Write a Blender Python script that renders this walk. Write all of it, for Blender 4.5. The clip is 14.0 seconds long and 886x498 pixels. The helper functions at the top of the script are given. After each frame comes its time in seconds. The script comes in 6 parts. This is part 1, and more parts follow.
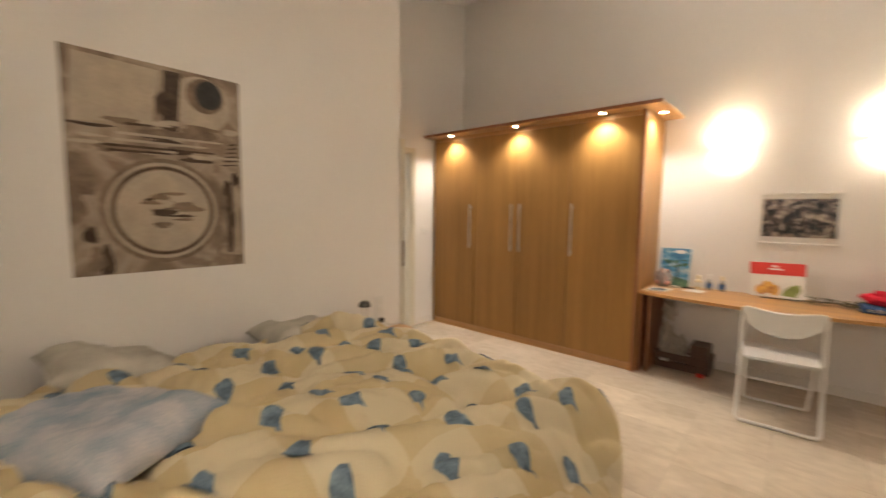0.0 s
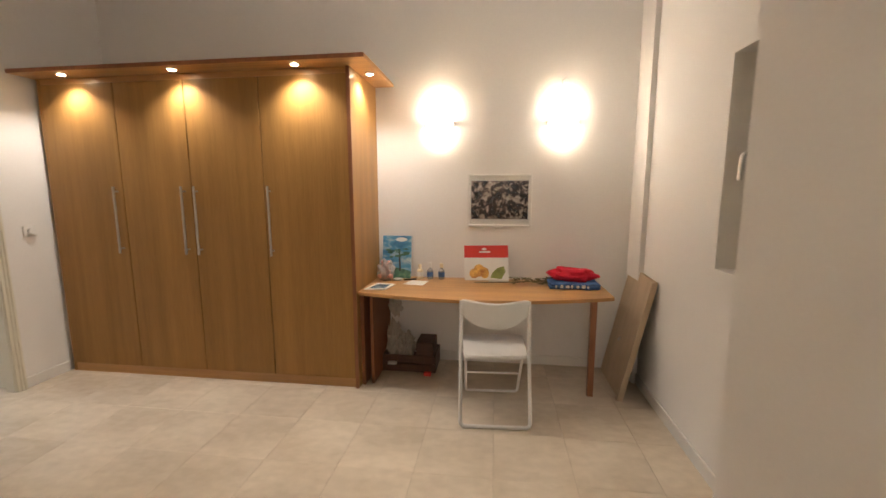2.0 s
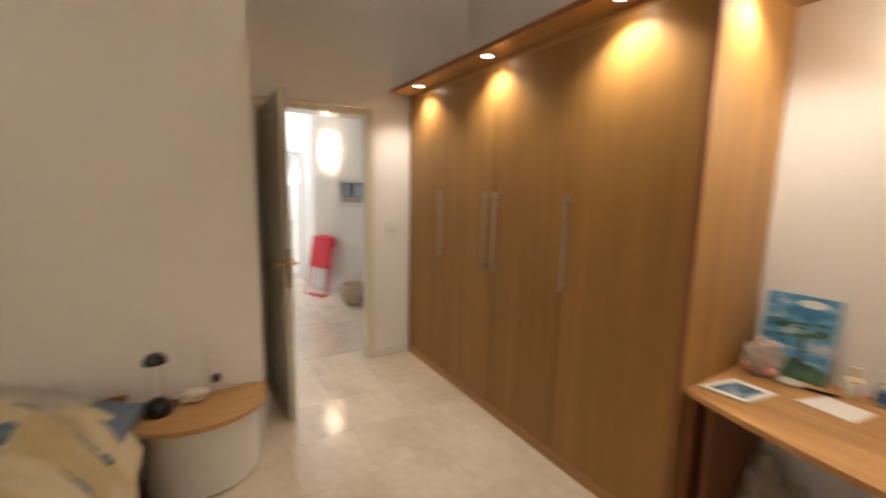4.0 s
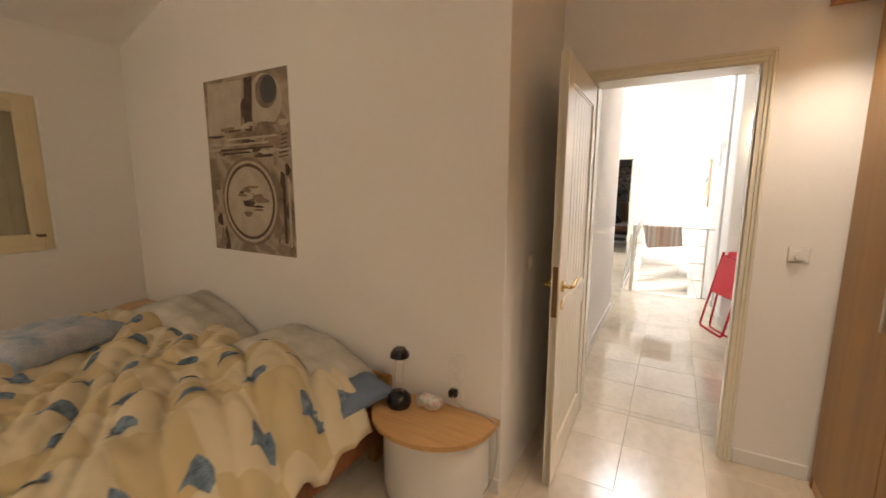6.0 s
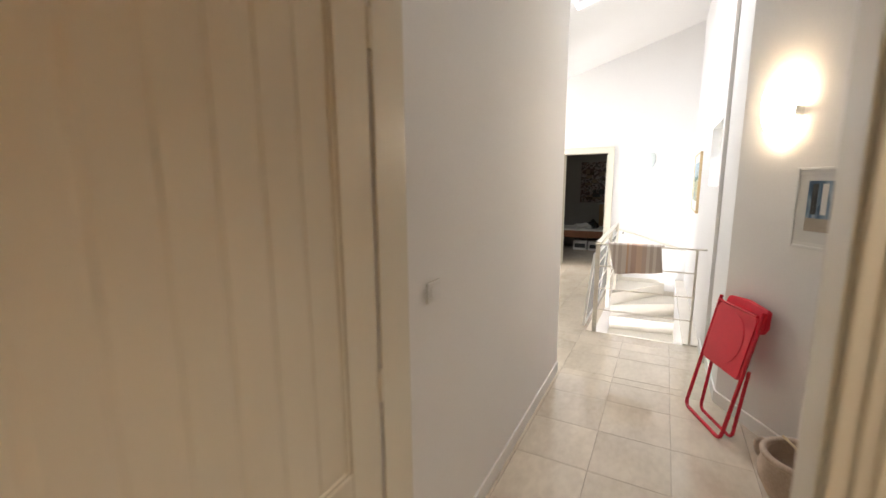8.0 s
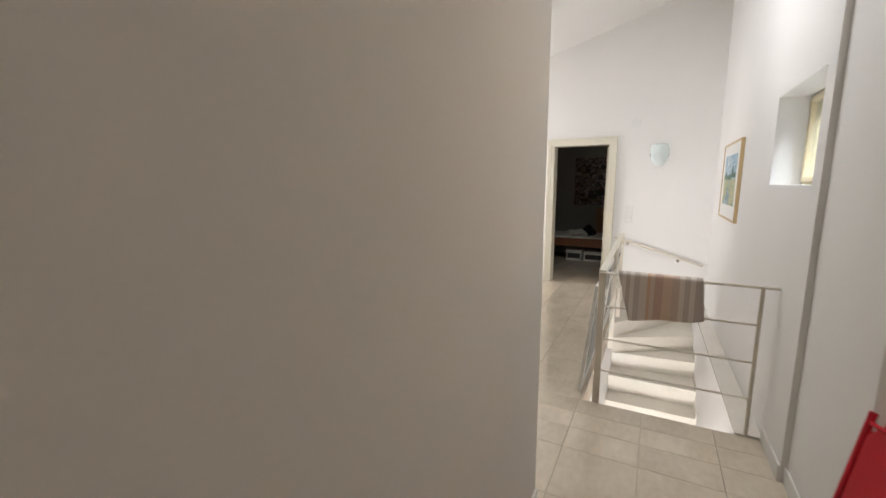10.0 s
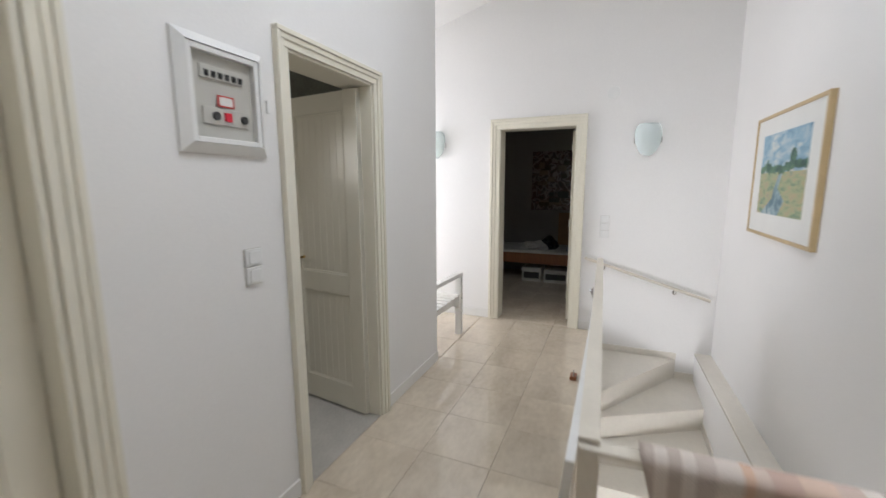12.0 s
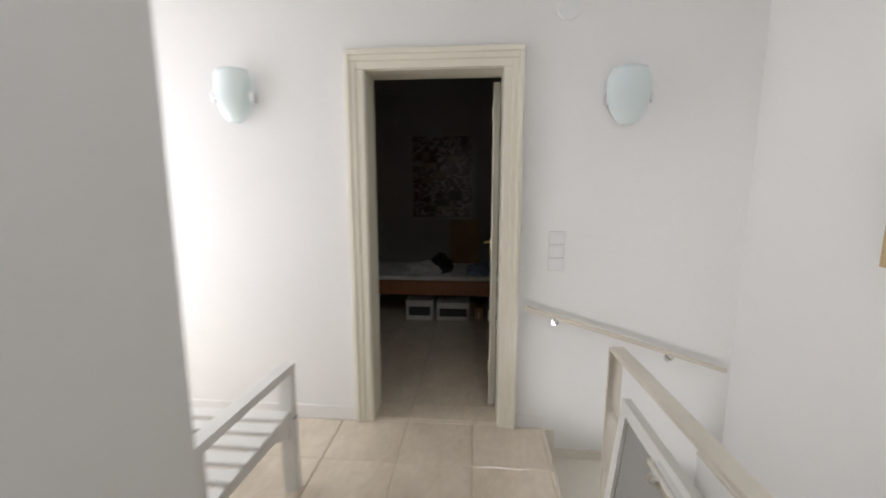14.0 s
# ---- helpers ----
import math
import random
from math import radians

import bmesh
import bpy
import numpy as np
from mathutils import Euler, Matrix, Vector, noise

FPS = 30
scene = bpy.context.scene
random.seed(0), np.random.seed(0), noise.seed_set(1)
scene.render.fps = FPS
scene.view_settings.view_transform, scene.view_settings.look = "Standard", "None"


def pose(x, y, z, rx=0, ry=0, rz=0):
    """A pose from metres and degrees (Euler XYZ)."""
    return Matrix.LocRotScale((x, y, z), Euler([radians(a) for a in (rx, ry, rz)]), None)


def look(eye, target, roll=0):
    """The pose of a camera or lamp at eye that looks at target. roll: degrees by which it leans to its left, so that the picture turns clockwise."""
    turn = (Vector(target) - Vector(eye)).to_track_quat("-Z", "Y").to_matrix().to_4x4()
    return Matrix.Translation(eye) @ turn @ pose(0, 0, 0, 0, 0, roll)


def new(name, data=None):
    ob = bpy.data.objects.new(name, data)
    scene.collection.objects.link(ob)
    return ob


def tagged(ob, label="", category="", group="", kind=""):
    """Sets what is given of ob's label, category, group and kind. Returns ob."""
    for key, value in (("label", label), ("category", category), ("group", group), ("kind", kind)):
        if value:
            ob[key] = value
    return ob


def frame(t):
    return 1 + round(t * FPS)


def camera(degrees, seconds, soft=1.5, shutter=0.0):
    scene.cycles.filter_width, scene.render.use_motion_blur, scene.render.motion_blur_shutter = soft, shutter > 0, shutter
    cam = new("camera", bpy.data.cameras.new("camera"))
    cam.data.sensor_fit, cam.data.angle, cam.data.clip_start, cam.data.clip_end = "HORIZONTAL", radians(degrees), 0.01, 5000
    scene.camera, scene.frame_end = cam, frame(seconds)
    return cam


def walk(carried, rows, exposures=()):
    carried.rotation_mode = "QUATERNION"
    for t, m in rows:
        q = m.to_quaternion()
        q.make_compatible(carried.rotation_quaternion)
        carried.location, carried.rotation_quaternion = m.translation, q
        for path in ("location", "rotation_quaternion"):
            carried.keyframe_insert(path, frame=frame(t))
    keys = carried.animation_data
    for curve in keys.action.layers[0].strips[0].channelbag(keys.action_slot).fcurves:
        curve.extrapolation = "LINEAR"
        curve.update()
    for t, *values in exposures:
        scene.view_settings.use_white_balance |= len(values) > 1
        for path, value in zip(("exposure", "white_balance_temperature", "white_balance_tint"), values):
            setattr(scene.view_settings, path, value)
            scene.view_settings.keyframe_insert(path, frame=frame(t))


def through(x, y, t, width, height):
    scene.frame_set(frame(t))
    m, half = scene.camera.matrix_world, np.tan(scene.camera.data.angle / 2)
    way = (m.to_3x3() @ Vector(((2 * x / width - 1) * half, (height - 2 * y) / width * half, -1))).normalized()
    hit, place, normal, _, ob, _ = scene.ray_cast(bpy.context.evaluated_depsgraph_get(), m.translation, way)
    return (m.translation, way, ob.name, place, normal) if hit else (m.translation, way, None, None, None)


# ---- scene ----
cam = camera(95.0, 14.0, shutter=0.5)
PATH = [
    (0, (3.582, -3.761, 1.398), (2.261, -2.27, 1.216), 0.7),
    (0.5, (3.551, -3.589, 1.45), (2.657, -1.817, 1.203), 0.2),
    (1, (3.54, -3.362, 1.449), (2.966, -1.463, 1.187), 0.0),
    (1.5, (3.519, -3.068, 1.446), (3.199, -1.112, 1.174), -0.1),
    (2, (3.517, -2.757, 1.45), (3.263, -0.793, 1.17), -0.1),
    (2.5, (3.561, -2.347, 1.481), (3.268, -0.389, 1.2), -0.3),
    (3, (3.496, -1.984, 1.492), (3.039, -0.059, 1.203), -0.1),
    (3.5, (3.38, -1.816, 1.548), (2.393, -0.107, 1.221), 0.1),
    (4, (3.333, -1.62, 1.502), (1.644, -0.59, 1.21), 1.1),
    (4.2, (3.368, -1.632, 1.477), (1.523, -0.912, 1.201), 1.0),
    (6.3, (2.352, -0.612, 1.497), (0.668, -1.643, 1.184), 0.1),
    (6.5, (2.157, -0.587, 1.508), (0.479, -1.628, 1.194), 0.1),
    (7, (1.667, -0.533, 1.509), (-0.02, -1.557, 1.185), 0.2),
    (7.5, (1.169, -0.541, 1.533), (-0.547, -1.518, 1.213), -0.1),
    (8, (0.7, -0.585, 1.565), (-1.035, -1.528, 1.249), -0.5),
    (8.2, (0.543, -0.618, 1.571), (-1.197, -1.552, 1.251), -0.4),
    (10.3, (-1.137, -0.873, 1.527), (-2.887, -1.789, 1.211), -0.3),
    (10.5, (-1.365, -0.873, 1.506), (-3.115, -1.79, 1.198), -0.4),
    (11, (-1.875, -0.892, 1.492), (-3.666, -1.727, 1.183), -0.2),
    (11.5, (-2.355, -0.95, 1.514), (-4.17, -1.73, 1.2), -0.3),
    (12, (-2.848, -1.135, 1.5), (-4.671, -1.898, 1.192), -0.2),
    (12.5, (-3.326, -1.327, 1.477), (-5.163, -2.056, 1.165), -0.2),
    (13, (-3.841, -1.594, 1.407), (-5.722, -2.209, 1.114), 0.2),
    (13.5, (-4.337, -1.673, 1.429), (-6.265, -2.119, 1.14), 0.0),
    (14, (-4.883, -1.66, 1.446), (-6.854, -1.821, 1.147), -0.0),
]
EXPOSURES = [(0.0, 1.2, 6250, 13), (1.0, 1.08, 6250, 13), (2.0, 0.88, 6050, 13), (3.0, 0.65, 6250, 13), (4.2, 0.8, 6450, 14), (6.3, 0.78, 6900, 16), (7.0, 0.58, 6900, 16), (7.5, 0.65, 6800, 16), (8.0, 0.38, 6600, 14), (8.4, 0.2, 6600, 13), (10.3, -0.65, 6750, 14), (11.0, -0.78, 6500, 13), (12.3, -0.68, 6250, 13), (13.4, -0.68, 6350, 13), (14.0, -0.98, 6450, 13)]
walk(cam, [(t, look(eye, target, roll)) for t, eye, target, roll in PATH], EXPOSURES)

# ---------------------------------------------------------------- light
WARM = (1.0, 0.87, 0.71)
world = bpy.data.worlds.new("sky")
scene.world = world
world.use_nodes = True
wn = world.node_tree.nodes
sky = wn.new("ShaderNodeTexSky")
sky.sky_type, sky.sun_disc = "NISHITA", False
sky.ozone_density, sky.dust_density = 4.0, 0.2
sky.sun_elevation, sky.sun_rotation = radians(48), radians(200)
world.node_tree.links.new(sky.outputs[0], wn["Background"].inputs[0])
wn["Background"].inputs[1].default_value = 0.05


def lamp(name, kind, m, energy, color, **extra):
    data = bpy.data.lights.new(name, kind)
    data.energy, data.color = energy, color
    if "radius" in extra:
        data.shadow_soft_size = extra["radius"]
    if "angle" in extra:
        data.angle = radians(extra["angle"])
    if "cone" in extra:
        data.spot_size, data.spot_blend = radians(extra["cone"]), 0.9
    if "size" in extra:
        data.shape, (data.size, data.size_y) = "RECTANGLE", extra["size"]
    ob = new(name, data)
    ob.matrix_world = m
    return ob


lamp("sun", "SUN", look((-8, -20, 20), (-6.4, -3.6, 0)), 1.4, (1.0, 0.93, 0.82), angle=0.5)
lamp("terrace_door_skylight", "AREA", look((-6.55, -4.72, 1.25), (-6.55, -2.0, 1.25)), 88, (0.92, 0.95, 1.0), size=(1.0, 2.1))
lamp("stair_window_skylight", "AREA", look((-3.87, 0.60, 2.75), (-3.90, -0.9, 1.0)), 108, (0.78, 0.89, 1.0), size=(0.75, 0.5))
# Overhead lamp added to brighten landing and stairs through an assumed roof opening.
lamp("assumed_roof_light", "AREA", look((-4.15, -1.15, 3.70), (-4.15, -1.15, 0.0)), 54, (0.88, 0.94, 1.0), size=(1.0, 0.9))

lamp("bathroom_window_skylight", "AREA", look((-3.60, -4.0, 1.75), (-5.2, -3.4, 1.0)), 10, (1.0, 0.95, 0.84), size=(0.55, 0.45))
# Unseen fill lamp added at the stair foot to brighten treads and walls.
lamp("downstairs_fill", "AREA", look((-2.15, -0.72, -1.15), (-6.0, -0.72, -0.2)), 185, (0.95, 0.97, 1.0), size=(0.9, 1.6))

# ---------------------------------------------------------------- materials


def material(name, color, rough=0.5, metal=0.0, spread=0.08, scale=6.0, fine=60.0, bump=0.15, stretch=(1, 1, 1), wild=0.0, coat=0.0, color2=None, emit=0.0, depth=0.004, spec=None):
    """A principled surface with variation at two scales, fine relief, and a shift from object to object."""
    m = bpy.data.materials.new(name)
    m.use_nodes = True
    n, l = m.node_tree.nodes, m.node_tree.links
    b = n["Principled BSDF"]
    co = n.new("ShaderNodeTexCoord")
    mp = n.new("ShaderNodeMapping")
    mp.inputs["Scale"].default_value = stretch
    l.new(co.outputs["Object"], mp.inputs[0])
    add = n.new("ShaderNodeVectorMath")
    info = n.new("ShaderNodeObjectInfo")
    mul = n.new("ShaderNodeMath")
    mul.operation, mul.inputs[1].default_value = "MULTIPLY", 37.0 if wild else 0.0
    l.new(info.outputs["Random"], mul.inputs[0])
    l.new(mp.outputs[0], add.inputs[0])
    l.new(mul.outputs[0], add.inputs[1])
    big, small = n.new("ShaderNodeTexNoise"), n.new("ShaderNodeTexNoise")
    big.inputs["Scale"].default_value, big.inputs["Detail"].default_value = scale, 5
    small.inputs["Scale"].default_value, small.inputs["Detail"].default_value = fine, 3
    l.new(add.outputs[0], big.inputs["Vector"])
    l.new(add.outputs[0], small.inputs["Vector"])
    mixer = n.new("ShaderNodeMix")
    mixer.data_type = "FLOAT"
    mixer.inputs[0].default_value = 0.35
    l.new(big.outputs["Fac"], mixer.inputs[2])
    l.new(small.outputs["Fac"], mixer.inputs[3])
    ramp = n.new("ShaderNodeValToRGB")
    lo = tuple(c * (1 - spread) for c in color)
    hi = tuple(min(1, c * (1 + spread)) for c in (color2 or color))
    ramp.color_ramp.elements[0].position, ramp.color_ramp.elements[1].position = 0.36, 0.64
    ramp.color_ramp.elements[0].color, ramp.color_ramp.elements[1].color = (*lo, 1), (*hi, 1)
    l.new(mixer.outputs[0], ramp.inputs[0])
    out = ramp.outputs[0]
    if wild:
        hsv = n.new("ShaderNodeHueSaturation")
        span = n.new("ShaderNodeMapRange")
        span.inputs["To Min"].default_value, span.inputs["To Max"].default_value = 1 - wild, 1 + wild
        l.new(info.outputs["Random"], span.inputs["Value"])
        l.new(span.outputs[0], hsv.inputs["Value"])
        l.new(out, hsv.inputs["Color"])
        out = hsv.outputs[0]
    l.new(out, b.inputs["Base Color"])
    rr = n.new("ShaderNodeMapRange")
    rr.inputs["To Min"].default_value, rr.inputs["To Max"].default_value = max(0.02, rough * 0.85), min(1, rough * 1.15)
    l.new(mixer.outputs[0], rr.inputs["Value"])
    l.new(rr.outputs[0], b.inputs["Roughness"])
    b.inputs["Metallic"].default_value = metal
    b.inputs["Coat Weight"].default_value = coat
    if spec is not None:
        b.inputs["Specular IOR Level"].default_value = spec
    if bump:
        bp = n.new("ShaderNodeBump")
        bp.inputs["Strength"].default_value, bp.inputs["Distance"].default_value = bump, depth
        l.new(small.outputs["Fac"], bp.inputs["Height"])
        l.new(bp.outputs[0], b.inputs["Normal"])
    if emit:
        b.inputs["Emission Color"].default_value = (*color, 1)
        b.inputs["Emission Strength"].default_value = emit
    return m


PLASTER = material("white_plaster", (0.82, 0.80, 0.77), 0.85, spread=0.025, scale=0.9, fine=90, bump=0.12)
CEILING = material("ceiling_plaster", (0.83, 0.81, 0.78), 0.9, spread=0.02, scale=1.0, fine=70, bump=0.1)
TILE = material("beige_stone_tile", (0.60, 0.505, 0.385), 0.045, spread=0.05, scale=2.6, fine=18, bump=0.004, wild=0.05, color2=(0.68, 0.59, 0.465), spec=1.0, stretch=(1, 1.6, 1))
TILE_MATT = material("worn_beige_stone_tile", (0.60, 0.51, 0.39), 0.19, spread=0.06, scale=1.6, fine=12, bump=0.015, wild=0.018, color2=(0.69, 0.60, 0.475), stretch=(1, 1.6, 1))
PALE_STONE = material("pale_stair_stone", (0.74, 0.69, 0.60), 0.25, spread=0.04, scale=3, fine=30, bump=0.02)
GROUT = material("grout", (0.56, 0.48, 0.38), 0.85, spread=0.1)
BATH_TILE = material("grey_bath_tile", (0.50, 0.47, 0.42), 0.25, spread=0.1, scale=4)
BATH_WALL = material("dark_green_bath_tile", (0.16, 0.16, 0.13), 0.2, spread=0.2, scale=4)
# Whitish-grey plaster; the unlit room's shade is put into this darker base colour.
SHADED_PLASTER = material("shade_darkened_plaster", (0.29, 0.275, 0.25), 0.85, spread=0.03, scale=1.2, fine=90, bump=0.12)
SKIRT = material("skirting_paint", (0.78, 0.76, 0.72), 0.5, spread=0.02, fine=50, bump=0.05)
OAK_UP = material("oak_veneer_upright", (0.30, 0.158, 0.047), 0.38, spread=0.07, scale=2.2, fine=34, bump=0.02, stretch=(6, 6, 0.25), wild=0.06, color2=(0.36, 0.192, 0.055), depth=0.001, spec=0.3)
OAK_FLAT = material("oak_veneer_flat", (0.42, 0.22, 0.08), 0.33, spread=0.08, scale=4, fine=60, bump=0.03, stretch=(0.25, 7, 7), color2=(0.50, 0.28, 0.10), depth=0.001)
RED_OAK = material("stained_red_wood", (0.26, 0.10, 0.04), 0.4, spread=0.2, scale=6, stretch=(8, 8, 0.5), bump=0.05)
DARK_WOOD = material("dark_brown_wood", (0.07, 0.030, 0.015), 0.45, spread=0.3, scale=6, stretch=(6, 6, 0.6), bump=0.1)
BEECH = material("beech_veneer", (0.52, 0.30, 0.12), 0.35, spread=0.12, scale=6, stretch=(7, 0.6, 7), bump=0.04)
PALE_OAK = material("pale_oak_moulding", (0.52, 0.38, 0.20), 0.4, spread=0.08, scale=8, bump=0.04)
PLY = material("raw_plywood", (0.52, 0.40, 0.27), 0.7, spread=0.10, scale=4, stretch=(4, 4, 0.5), bump=0.15)
CREAM = material("cream_door_lacquer", (0.78, 0.735, 0.61), 0.24, spread=0.015, scale=2, fine=40, bump=0.03, stretch=(2, 2, 0.5))
CREAM_WIN = material("cream_window_frame", (0.74, 0.64, 0.42), 0.3, spread=0.03, bump=0.03)
WHITE_PL = material("white_plastic", (0.78, 0.77, 0.74), 0.35, spread=0.02, bump=0.03)
WHITE_MET = material("white_enamel_metal", (0.76, 0.74, 0.70), 0.3, spread=0.03, bump=0.02)
RAIL = material("beige_painted_steel", (0.66, 0.60, 0.50), 0.4, spread=0.05, bump=0.05)
STEEL = material("brushed_steel", (0.62, 0.60, 0.56), 0.3, 1.0, spread=0.06, stretch=(1, 1, 12), bump=0.03)
CHROME = material("chrome", (0.8, 0.8, 0.8), 0.08, 1.0, spread=0.02, bump=0)
BRASS = material("polished_brass", (0.78, 0.55, 0.22), 0.2, 1.0, spread=0.06, bump=0.03)
OLD_BRASS = material("dark_lock_plate", (0.20, 0.12, 0.06), 0.4, 0.8, spread=0.15)
BLACK = material("black_plastic", (0.012, 0.011, 0.011), 0.22, spread=0.2, bump=0.03)
RED_PL = material("red_plastic", (0.72, 0.02, 0.045), 0.3, spread=0.05, bump=0.04)
RED_MET = material("red_enamel_metal", (0.62, 0.015, 0.035), 0.25, spread=0.05, bump=0.02)
RED_CL = material("red_fleece", (0.60, 0.012, 0.035), 0.95, spread=0.15, scale=12, fine=240, bump=0.7)
BLUE_CL = material("blue_towelling", (0.03, 0.08, 0.22), 0.95, spread=0.3, scale=14, fine=240, bump=0.7, color2=(0.06, 0.14, 0.33))
PILLOW = material("grey_white_pillow_cotton", (0.48, 0.46, 0.40), 0.9, spread=0.05, scale=9, fine=160, bump=0.4, color2=(0.60, 0.57, 0.50))
PILLOW_B = material("pale_blue_pink_cotton", (0.26, 0.37, 0.50), 0.9, spread=0.16, scale=8, fine=160, bump=0.4, color2=(0.52, 0.50, 0.51))
SHEET = material("blue_grey_sheet", (0.16, 0.21, 0.29), 0.9, spread=0.12, scale=5, fine=180, bump=0.4)
LEAF_BLUE = material("blue_leaf_print", (0.11, 0.17, 0.24), 0.9, spread=0.35, scale=30, fine=160, bump=0.3, color2=(0.18, 0.25, 0.32))
PAPER = material("white_paper", (0.78, 0.77, 0.73), 0.7, spread=0.02, bump=0.05)
CARD = material("white_carton", (0.58, 0.56, 0.50), 0.8, spread=0.12, scale=8)
KRAFT = material("brown_carton", (0.30, 0.19, 0.10), 0.85, spread=0.15, scale=8)
BAG = material("crumpled_plastic_bag", (0.44, 0.39, 0.32), 0.4, spread=0.15, scale=14, bump=0.35, depth=0.02)
CLAY = material("pinkish_fired_clay", (0.50, 0.37, 0.27), 0.8, spread=0.12, scale=9, fine=120, bump=0.25, color2=(0.58, 0.46, 0.36))
GREEN_DRY = material("dried_green_leaf", (0.10, 0.09, 0.035), 0.85, spread=0.35, scale=20)
INK = material("dark_print_ink", (0.03, 0.028, 0.026), 0.5, spread=0.3, scale=20)
GREY_IN = material("grey_panel_inside", (0.58, 0.56, 0.50), 0.5, spread=0.05)
SHUTTER = material("blue_painted_shutter", (0.15, 0.36, 0.58), 0.5, spread=0.15, scale=8)
PINK = material("pink_plush", (0.50, 0.26, 0.22), 0.95, spread=0.3, scale=18, fine=200, bump=0.6)
GROUND = material("pale_terrace_ground", (0.34, 0.31, 0.26), 0.9, spread=0.2, scale=0.6)
BULB = material("spot_lens", (1.0, 0.80, 0.52), 0.3, spread=0.0, bump=0, emit=40.0)
GLOW = material("lit_frosted_glass", (1.0, 0.83, 0.61), 0.4, spread=0.0, bump=0, emit=14.5)
GLOW_LOW = material("softly_lit_frosted_glass", (1.0, 0.84, 0.62), 0.4, spread=0.0, bump=0, emit=17.0)
GLOW_MID = material("dimly_lit_frosted_glass", (1.0, 0.84, 0.64), 0.4, spread=0.0, bump=0, emit=26.0)


def clear(name, color=(1, 1, 1), rough=0.0, through=0.85, body=None):
    """Thin glass: clear passage mixed with gloss."""
    m = bpy.data.materials.new(name)
    m.use_nodes = True
    n, l = m.node_tree.nodes, m.node_tree.links
    b = n["Principled BSDF"]
    b.inputs["Base Color"].default_value, b.inputs["Roughness"].default_value = (*(body or color), 1), max(0.03, rough)
    t = n.new("ShaderNodeBsdfTransparent")
    t.inputs[0].default_value = (*color, 1)
    mix = n.new("ShaderNodeMixShader")
    mix.inputs[0].default_value = through
    l.new(b.outputs[0], mix.inputs[1])
    l.new(t.outputs[0], mix.inputs[2])
    l.new(mix.outputs[0], n["Material Output"].inputs[0])
    return m


GLASS = clear("window_glass", (0.96, 0.98, 1.0), 0.0, 0.9, (0.01, 0.01, 0.01))
FROST = clear("frosted_green_glass", (0.95, 0.99, 0.98), 0.35, 0.55, (0.90, 0.95, 0.94))
PICTURE_GLASS = clear("picture_glass", (1, 1, 1), 0.0, 0.96, (0.01, 0.01, 0.01))
MESH = clear("grey_insect_mesh", (0.62, 0.61, 0.59), 0.6, 0.62)
SHOWER = clear("shower_glass", (0.75, 0.86, 0.84), 0.05, 0.8, (0.05, 0.07, 0.06))
POLY = clear("clear_plastic_bag", (0.92, 0.91, 0.89), 0.15, 0.72)


def nodes_of(name, rough):
    m = bpy.data.materials.new(name)
    m.use_nodes = True
    n = m.node_tree.nodes
    b = n["Principled BSDF"]
    b.inputs["Roughness"].default_value = rough
    co = n.new("ShaderNodeTexCoord")
    return m, n, m.node_tree.links, b, co.outputs["Object"]


def ramp_of(n, stops, constant=False):
    r = n.new("ShaderNodeValToRGB")
    e = r.color_ramp.elements
    while len(e) < len(stops):
        e.new(0.5)
    for k, (at, c) in enumerate(stops):
        e[k].position, e[k].color = at, (*c, 1)
    if constant:
        r.color_ramp.interpolation = "CONSTANT"
    return r


def stripes(name, axis, scale, stops, rough=0.95):
    """Woven cloth with bands of colour along one axis."""
    m, n, l, b, co = nodes_of(name, rough)
    sep = n.new("ShaderNodeSeparateXYZ")
    l.new(co, sep.inputs[0])
    mul = n.new("ShaderNodeMath")
    mul.operation, mul.inputs[1].default_value = "MULTIPLY", scale
    l.new(sep.outputs[axis], mul.inputs[0])
    fr = n.new("ShaderNodeMath")
    fr.operation = "FRACT"
    l.new(mul.outputs[0], fr.inputs[0])
    r = ramp_of(n, stops, True)
    l.new(fr.outputs[0], r.inputs[0])
    l.new(r.outputs[0], b.inputs["Base Color"])
    nz = n.new("ShaderNodeTexNoise")
    nz.inputs["Scale"].default_value = 260
    l.new(co, nz.inputs["Vector"])
    bp = n.new("ShaderNodeBump")
    bp.inputs["Strength"].default_value, bp.inputs["Distance"].default_value = 0.6, 0.004
    l.new(nz.outputs["Fac"], bp.inputs["Height"])
    l.new(bp.outputs[0], b.inputs["Normal"])
    return m


def blotches(name, stops, scale, rough=0.4, stretch=(1, 1, 1), detail=6, warp=0.6):
    """A printed or painted picture: noise cut into tones."""
    m, n, l, b, co = nodes_of(name, rough)
    mp = n.new("ShaderNodeMapping")
    mp.inputs["Scale"].default_value = stretch
    l.new(co, mp.inputs[0])
    nz = n.new("ShaderNodeTexNoise")
    nz.inputs["Scale"].default_value, nz.inputs["Detail"].default_value, nz.inputs["Distortion"].default_value = scale, detail, warp
    l.new(mp.outputs[0], nz.inputs["Vector"])
    r = ramp_of(n, stops)
    l.new(nz.outputs["Fac"], r.inputs[0])
    l.new(r.outputs[0], b.inputs["Base Color"])
    return m


